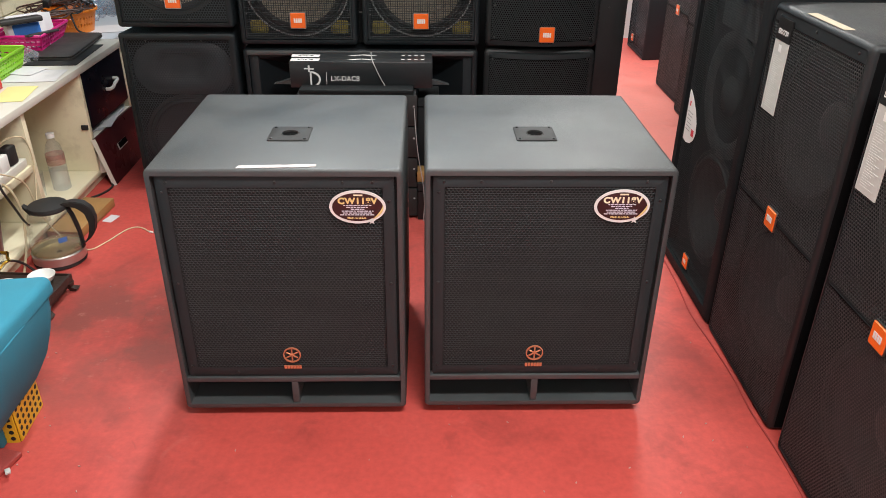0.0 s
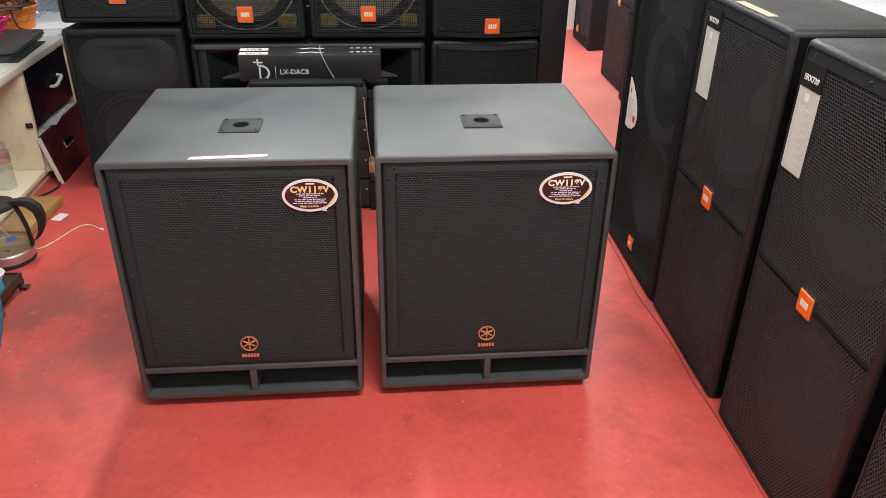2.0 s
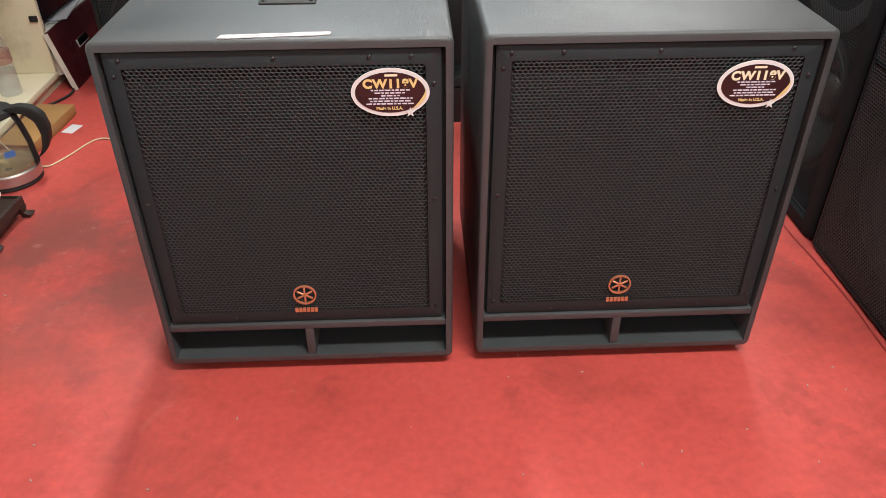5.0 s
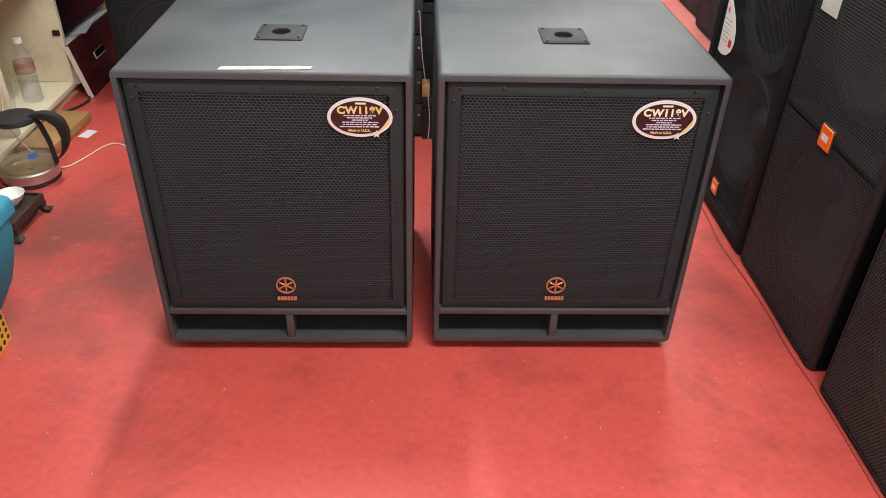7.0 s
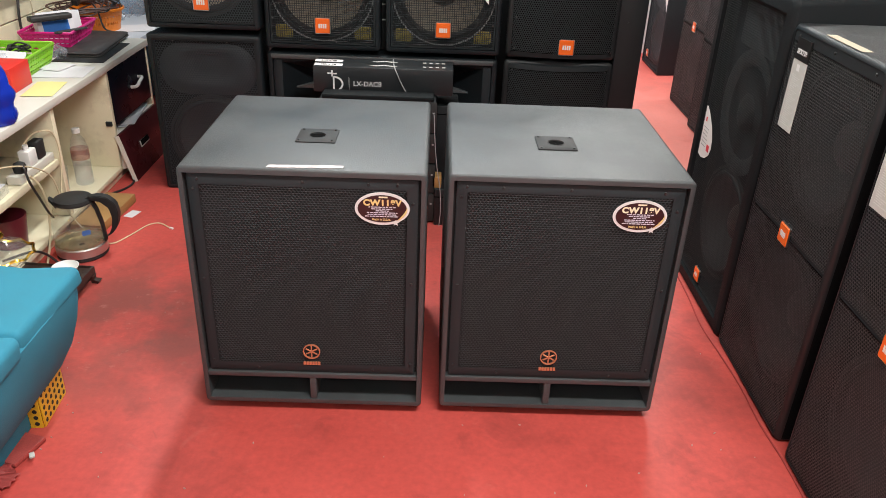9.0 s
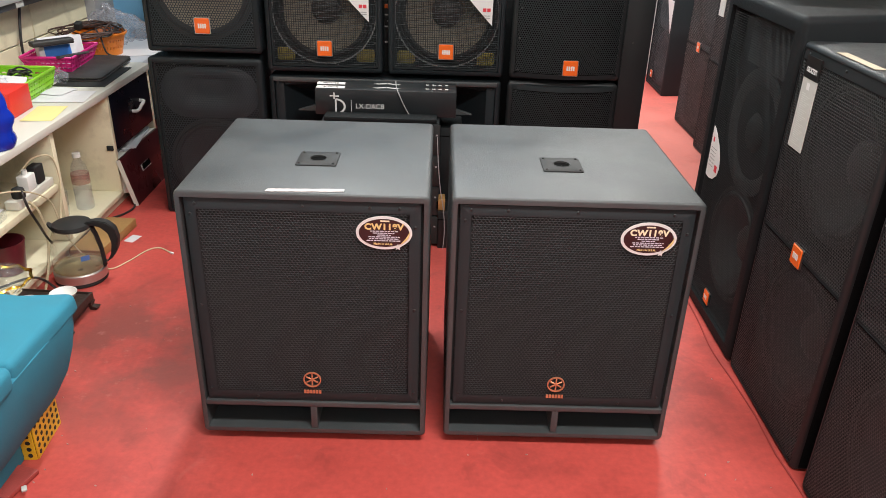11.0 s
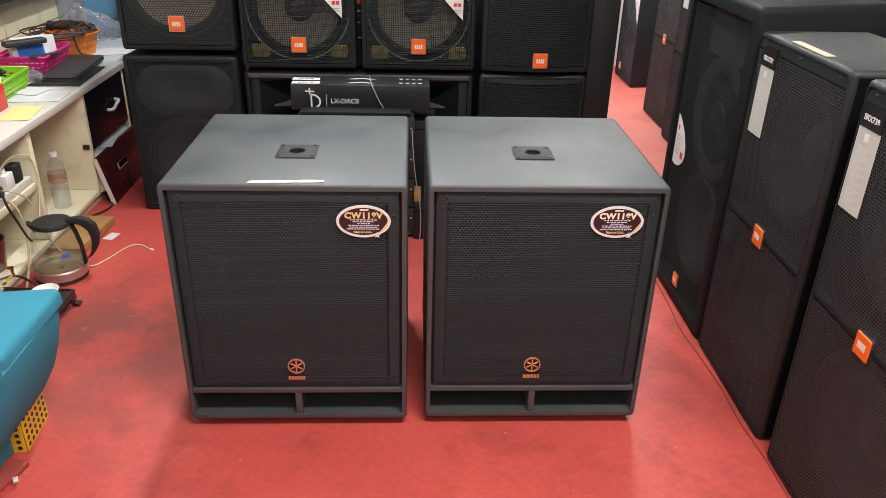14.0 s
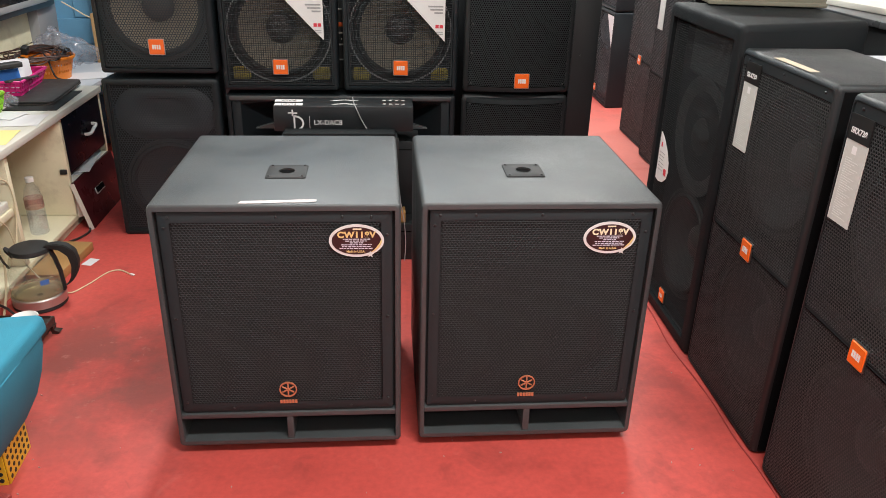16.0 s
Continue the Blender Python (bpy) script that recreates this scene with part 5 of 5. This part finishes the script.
for i in range(9):
    turned([(0.036 + 0.001 * i, i * 0.011), (0.040 + 0.001 * i, i * 0.011 + 0.005), (0.036 + 0.001 * i, i * 0.011 + 0.010)], 22, bm=bm)
part("woven_side", bm, M_WOOD, wk)
part("base", turned([(0.036, 0.0), (0.036, 0.004)], 22, True, True), M_WOOD, wk)
cn = thing("clear_cup", "small clear plastic cup in the bay", "cup", pose(-1.535, 2.775, 0.0615))
part("body", turned([(0.024, 0.0), (0.030, 0.10)], 22, True), M_PET, cn)

for label, r, mtl, pts in (
    ("black cable hanging from the power strip", 0.0042, M_CABLE, [(-1.42, 2.335, 0.34), (-1.40, 2.30, 0.35), (-1.385, 2.29, 0.30), (-1.385, 2.33, 0.22), (-1.39, 2.37, 0.155), (-1.385, 2.385, 0.13)]),
    ("black cable running along the cabinet floor", 0.0042, M_CABLE, [(-1.46, 2.16, 0.075), (-1.40, 2.23, 0.075), (-1.375, 2.27, 0.045), (-1.345, 2.28, 0.006)]),
    ("cream cable hanging from the power strip", 0.0042, M_CABLE_W, [(-1.41, 2.345, 0.30), (-1.395, 2.36, 0.26), (-1.392, 2.375, 0.18), (-1.392, 2.36, 0.10), (-1.385, 2.32, 0.05), (-1.375, 2.26, 0.006)]),
    ("thin cream cable looping over the adapters", 0.0026, M_CABLE_W, [(-1.46, 2.06, 0.40), (-1.42, 2.20, 0.385), (-1.40, 2.33, 0.34), (-1.39, 2.43, 0.27), (-1.385, 2.455, 0.19)]),
    ("thin cream cable looping over the adapters", 0.0026, M_CABLE_W, [(-1.45, 2.40, 0.38), (-1.43, 2.46, 0.41), (-1.405, 2.53, 0.39), (-1.395, 2.535, 0.30), (-1.395, 2.50, 0.20), (-1.385, 2.46, 0.16)]),
    ("thin pale charging cable on the floor", 0.0026, M_CABLE_W, [(-1.385, 2.45, 0.19), (-1.36, 2.46, 0.10), (-1.30, 2.46, 0.02), (-1.23, 2.44, 0.004), (-1.19, 2.50, 0.003), (-1.15, 2.60, 0.003), (-1.11, 2.62, 0.003), (-1.062, 2.585, 0.003)]),
    ("black cable lying by the drawer", 0.0045, M_CABLE, [(-1.41, 2.86, 0.005), (-1.365, 2.92, 0.005), (-1.345, 2.99, 0.006), (-1.37, 3.06, 0.006)]),
):
    tagged(part("loose_cable", tube(pts, r, 7), mtl), label, "cable")
tip = tagged(part("cable_plug", box(-0.009, 0.009, -0.004, 0.004, 0, 0.007, 0.002), M_PORCELAIN, m=pose(-1.053, 2.580, 0.0, 0, 0, -30)), "small white plug on a charging cable", "plug")

# board, tag and kettle on the floor
bd = tagged(part("wooden_board", box(-0.075, 0.045, -0.16, 0.14, 0, 0.035, 0.002), M_WOOD, m=pose(-1.325, 2.68, 0, 0, 0, -4)), "varnished brown board lying on the floor", "board")
tg = tagged(part("paper_tag", box(-0.02, 0.02, -0.03, 0.03, 0, 0.001), M_PAPER, m=pose(-1.245, 2.70, 0.0, 0, 0, -15)), "white paper tag on the floor", "tag")

ke = thing("electric_kettle", "glass electric kettle with black lid and handle", "kettle", pose(-1.300, 2.375, 0, 0, 0, 4))
part("base_plate", turned([(0.082, 0.0), (0.086, 0.004), (0.084, 0.014), (0.078, 0.018)], 36, True, True), M_RUBBER, ke)
part("steel_band", turned([(0.080, 0.012), (0.086, 0.015), (0.087, 0.044), (0.083, 0.048), (0.076, 0.046), (0.072, 0.034), (0.010, 0.033)], 40, True), M_BRUSHED, ke, "brushed steel band")
part("glass_body", turned([(0.083, 0.0482), (0.085, 0.056), (0.085, 0.075), (0.083, 0.12), (0.072, 0.17), (0.062, 0.200)], 40), M_GLASS, ke)
part("water", turned([(0.0825, 0.049), (0.083, 0.058), (0.001, 0.058)], 36), M_WATER, ke)
part("lid", turned([(0.060, 0.196), (0.064, 0.203), (0.061, 0.213), (0.030, 0.219), (0.002, 0.220)], 36, True), M_RUBBER, ke, "black plastic lid")
part("spout", loft([[(-0.055 - 0.012 * i, sy * (0.018 - 0.005 * i), 0.178 + 0.012 * i + dz) for sy, dz in ((1, 0.0), (1, 0.012), (-1, 0.012), (-1, 0.0))] for i in range(3)], True, True), M_RUBBER, ke)
hb = bmesh.new()
hp = [(0.040, 0.211), (0.074, 0.217), (0.106, 0.211), (0.130, 0.188), (0.137, 0.150), (0.129, 0.110), (0.112, 0.080), (0.092, 0.066)]
loft([[(x + dx, sy * 0.016, z + dz) for sy, dx, dz in ((1, 0.012, 0.009), (-1, 0.012, 0.009), (-1, -0.012, -0.009), (1, -0.012, -0.009))] for x, z in hp], True, True, hb)
bmesh.ops.bevel(hb, geom=[e for e in hb.edges], offset=0.003, segments=2, affect="EDGES")
part("handle", hb, M_RUBBER, ke, "black curved plastic handle")
part("handle_strap", loft([[(x, sy * 0.011, z) for sy in (1, -1)] + [(x + 0.006, sy * 0.011, z) for sy in (-1, 1)] for x, z in ((0.060, 0.198), (0.070, 0.17), (0.080, 0.12), (0.083, 0.07), (0.084, 0.05))], True, True), M_RUBBER, ke)
part("blue_mark", loft([[(0.0812 * math.cos(radians(a)), 0.0812 * math.sin(radians(a)), z) for a in (-62, -52, -42)] for z in (0.100, 0.118)][0:2]), M_BLUEBOX, ke)

# tea tray with cups
tr = thing("tea_tray", "carved dark wooden tea tray on short legs", "tray", pose(-1.300, 2.095, 0, 0, 0, -3))
part("top", loft([[(x, y, z) for x, y in ((-w, -d), (w, -d), (w, d), (-w, d))] for w, d, z in ((0.118, 0.080, 0.032), (0.124, 0.086, 0.036), (0.124, 0.086, 0.060), (0.118, 0.080, 0.062), (0.116, 0.078, 0.055))], True, True), M_DARKWOOD, tr)
for sx in (-1, 1):
    for sy in (-1, 1):
        part("leg", loft([[(sx * 0.112 + a * w + sx * o, sy * 0.074 + b2 * w + sy * o, z) for a, b2 in ((-1, -1), (1, -1), (1, 1), (-1, 1))] for w, o, z in ((0.010, 0.010, 0.0), (0.013, 0.012, 0.008), (0.009, 0.002, 0.018), (0.014, 0.0, 0.034))], True, True), M_DARKWOOD, tr)
for sx in (-1, 1):
    part("apron", box(sx * 0.112 - 0.003, sx * 0.112 + 0.003, -0.07, 0.07, 0.018, 0.034, 0.002), M_DARKWOOD, tr)


def tea_cup(m, label):
    s = thing("tea_cup", label, "cup", m, "tea cups")
    part("body", turned([(0.018, 0.0), (0.020, 0.003), (0.034, 0.018), (0.041, 0.034), (0.039, 0.034), (0.031, 0.018), (0.012, 0.005)], 30, True, True), M_PORCELAIN, s)
    return s


tea_cup(pose(-1.236, 2.118, 0.0555), "white porcelain tea cup on the tray")
tea_cup(pose(-1.325, 2.055, 0.0555), "white porcelain tea cup on the tray")


# ---- blue sofa and what lies under it ----
def cushion(x0, x1, y0, y1, z0, z1, r, puff, seed):
    bm = box(x0, x1, y0, y1, z0, z1, r, 6)
    bmesh.ops.subdivide_edges(bm, edges=[e for e in bm.edges if e.calc_length() > 0.08], cuts=6, use_grid_fill=True)
    for v in bm.verts:
        k = noise.noise(Vector((v.co.x * 7 + seed, v.co.y * 7, v.co.z * 9)))
        u, w = (v.co.x - x0) / (x1 - x0), (v.co.y - y0) / (y1 - y0)
        if v.co.z > (z0 + z1) / 2:
            v.co.z += puff * math.sin(math.pi * u) * math.sin(math.pi * w)
        v.co += Vector((k, k, k)) * 0.009
    return bm


sf = thing("sofa", "teal fabric sofa with rounded cushions", "sofa")
skirt = loft([[(x, y, z) for x, z, y in rrect(x1 + 1.74, y1 - 0.31, 0.07, h, (x1 - 1.74) / 2, (y1 + 0.31) / 2, 8)] for x1, y1, h in (
    (-1.060, 1.600, 0.052), (-1.030, 1.622, 0.066), (-1.002, 1.638, 0.105), (-0.972, 1.652, 0.165), (-0.954, 1.662, 0.225), (-0.944, 1.668, 0.285), (-0.942, 1.666, 0.322), (-0.956, 1.655, 0.340))], True, True)
for v in skirt.verts:
    v.co += Vector((1, 1, 0)) * 0.005 * noise.noise(Vector((v.co.x * 8, v.co.y * 8, v.co.z * 7)))
part("front_panel", skirt, M_TEAL, sf)
part("seat_cushion", cushion(-1.745, -0.944, 1.335, 1.655, 0.305, 0.362, 0.018, 0.012, 1.0), M_TEAL, sf)
part("seat_cushion", cushion(-1.745, -0.936, 0.310, 1.330, 0.305, 0.365, 0.018, 0.014, 4.0), M_TEAL, sf)
part("base", box(-1.70, -1.045, 0.36, 1.455, 0.003, 0.075, 0.004), M_TEAL, sf)
for x, y in ((-1.66, 0.42), (-1.09, 0.42), (-1.66, 1.38), (-1.09, 1.38)):
    part("foot", turned([(0.018, 0.0), (0.022, 0.031)], 14, True, True), M_RUBBER, sf, m=pose(x, y, 0))

yb = thing("yellow_basket", "yellow plastic basket with round dark holes", "basket", pose(-1.09, 1.525, 0, 0, 0, 4))
bm = bmesh.new()
for sx in (-1, 1):
    box(sx * 0.070 - 0.002, sx * 0.070 + 0.002, -0.068, 0.068, 0.0, 0.105, 0.001, 1, bm)
for sy in (-1, 1):
    box(-0.068, 0.068, sy * 0.070 - 0.002, sy * 0.070 + 0.002, 0.0, 0.105, 0.001, 1, bm)
part("sides", bm, M_YELLOW, yb)
part("rim", loft([rrect(0.150, 0.150, 0.006, 0.105), rrect(0.150, 0.150, 0.006, 0.114), rrect(0.136, 0.136, 0.006, 0.114), rrect(0.136, 0.136, 0.006, 0.105)]), M_YELLOW, yb).matrix_basis = Matrix(((1, 0, 0, 0), (0, 0, 1, 0), (0, 1, 0, 0), (0, 0, 0, 1)))
HOLE = mesh_from("hole", loft([circle(0.0062, 0.0, n=8), circle(0.0060, -0.0006, n=8)], False, True), M_RUBBER)
for i in range(6):
    for j in range(5):
        share("hole", HOLE, yb, pose(0.0722, -0.055 + i * 0.022, 0.014 + j * 0.019, 0, 0, 90))
        share("hole", HOLE, yb, pose(-0.055 + i * 0.022, -0.0722, 0.014 + j * 0.019))

# thin slab whose dull red stands in for floor shaded by the sofa
dk = tagged(part("shaded_floor_slab", box(-0.20, 0.075, -0.05, 0.05, 0, 0.014, 0.004), mat("shaded_floor_red", (0.33, 0.05, 0.042), 0.6, var=0.25, vscale=20), m=pose(-1.075, 1.385, 0, 0, 0, -16)), "dull red slab standing in for shaded floor under the sofa", "board")
crumpled("red_cloth", pose(-1.045, 1.275, 0.0), 0.05, 0.045, 0.012, M_CORD, "crumpled red cloth on the floor by the sofa", 12.0)
tagged(part("white_clip", box(-0.006, 0.006, -0.009, 0.009, 0, 0.006, 0.002), M_LABEL, m=pose(-0.990, 1.345, 0.014, 0, 0, 30)), "small white plastic clip on the dull red slab", "clip")

# crumbs and lint on the floor
rnd = random.Random(11)
bm = bmesh.new()
for i in range(110):
    x, y = rnd.uniform(-1.25, 0.8), rnd.uniform(0.45, 2.6)
    s = rnd.uniform(0.0009, 0.0030)
    a = rnd.uniform(0, math.pi)
    pts = [(x + s * k * math.cos(a + q), y + s * k * math.sin(a + q)) for q, k in ((0, 1.6), (1.7, 0.7), (3.2, 1.3), (4.6, 0.6))]
    loft([[(px, py, 0.0) for px, py in pts], [(px, py, 0.0022) for px, py in pts]], False, True, bm)
tagged(part("floor_lint", bm, mat("lint", (0.45, 0.28, 0.25), 0.9)), "pale crumbs and lint scattered on the floor", "lint", kind="stuff")

# ---- wall tiles and blocks, last ----
TILE = mesh_from("tile", box(-0.006, 0.006, -0.297, 0.297, -0.147, 0.147, 0.002, 1), M_CREAM)
for i in range(5):
    for j in range(6):
        share("tile", TILE, wall_w, pose(XL - 0.006, 3.79 - i * 0.60, 0.15 + j * 0.30))
BLOCK = mesh_from("block", box(-0.198, 0.198, -0.006, 0.006, -0.066, 0.066, 0.003, 1), M_BLUE_WALL)
for i in range(3):
    for j in range(9):
        share("block", BLOCK, wall_b, pose(XL + 0.22 + i * 0.40 + (j % 2) * 0.12, 4.275, 0.07 + j * 0.138))
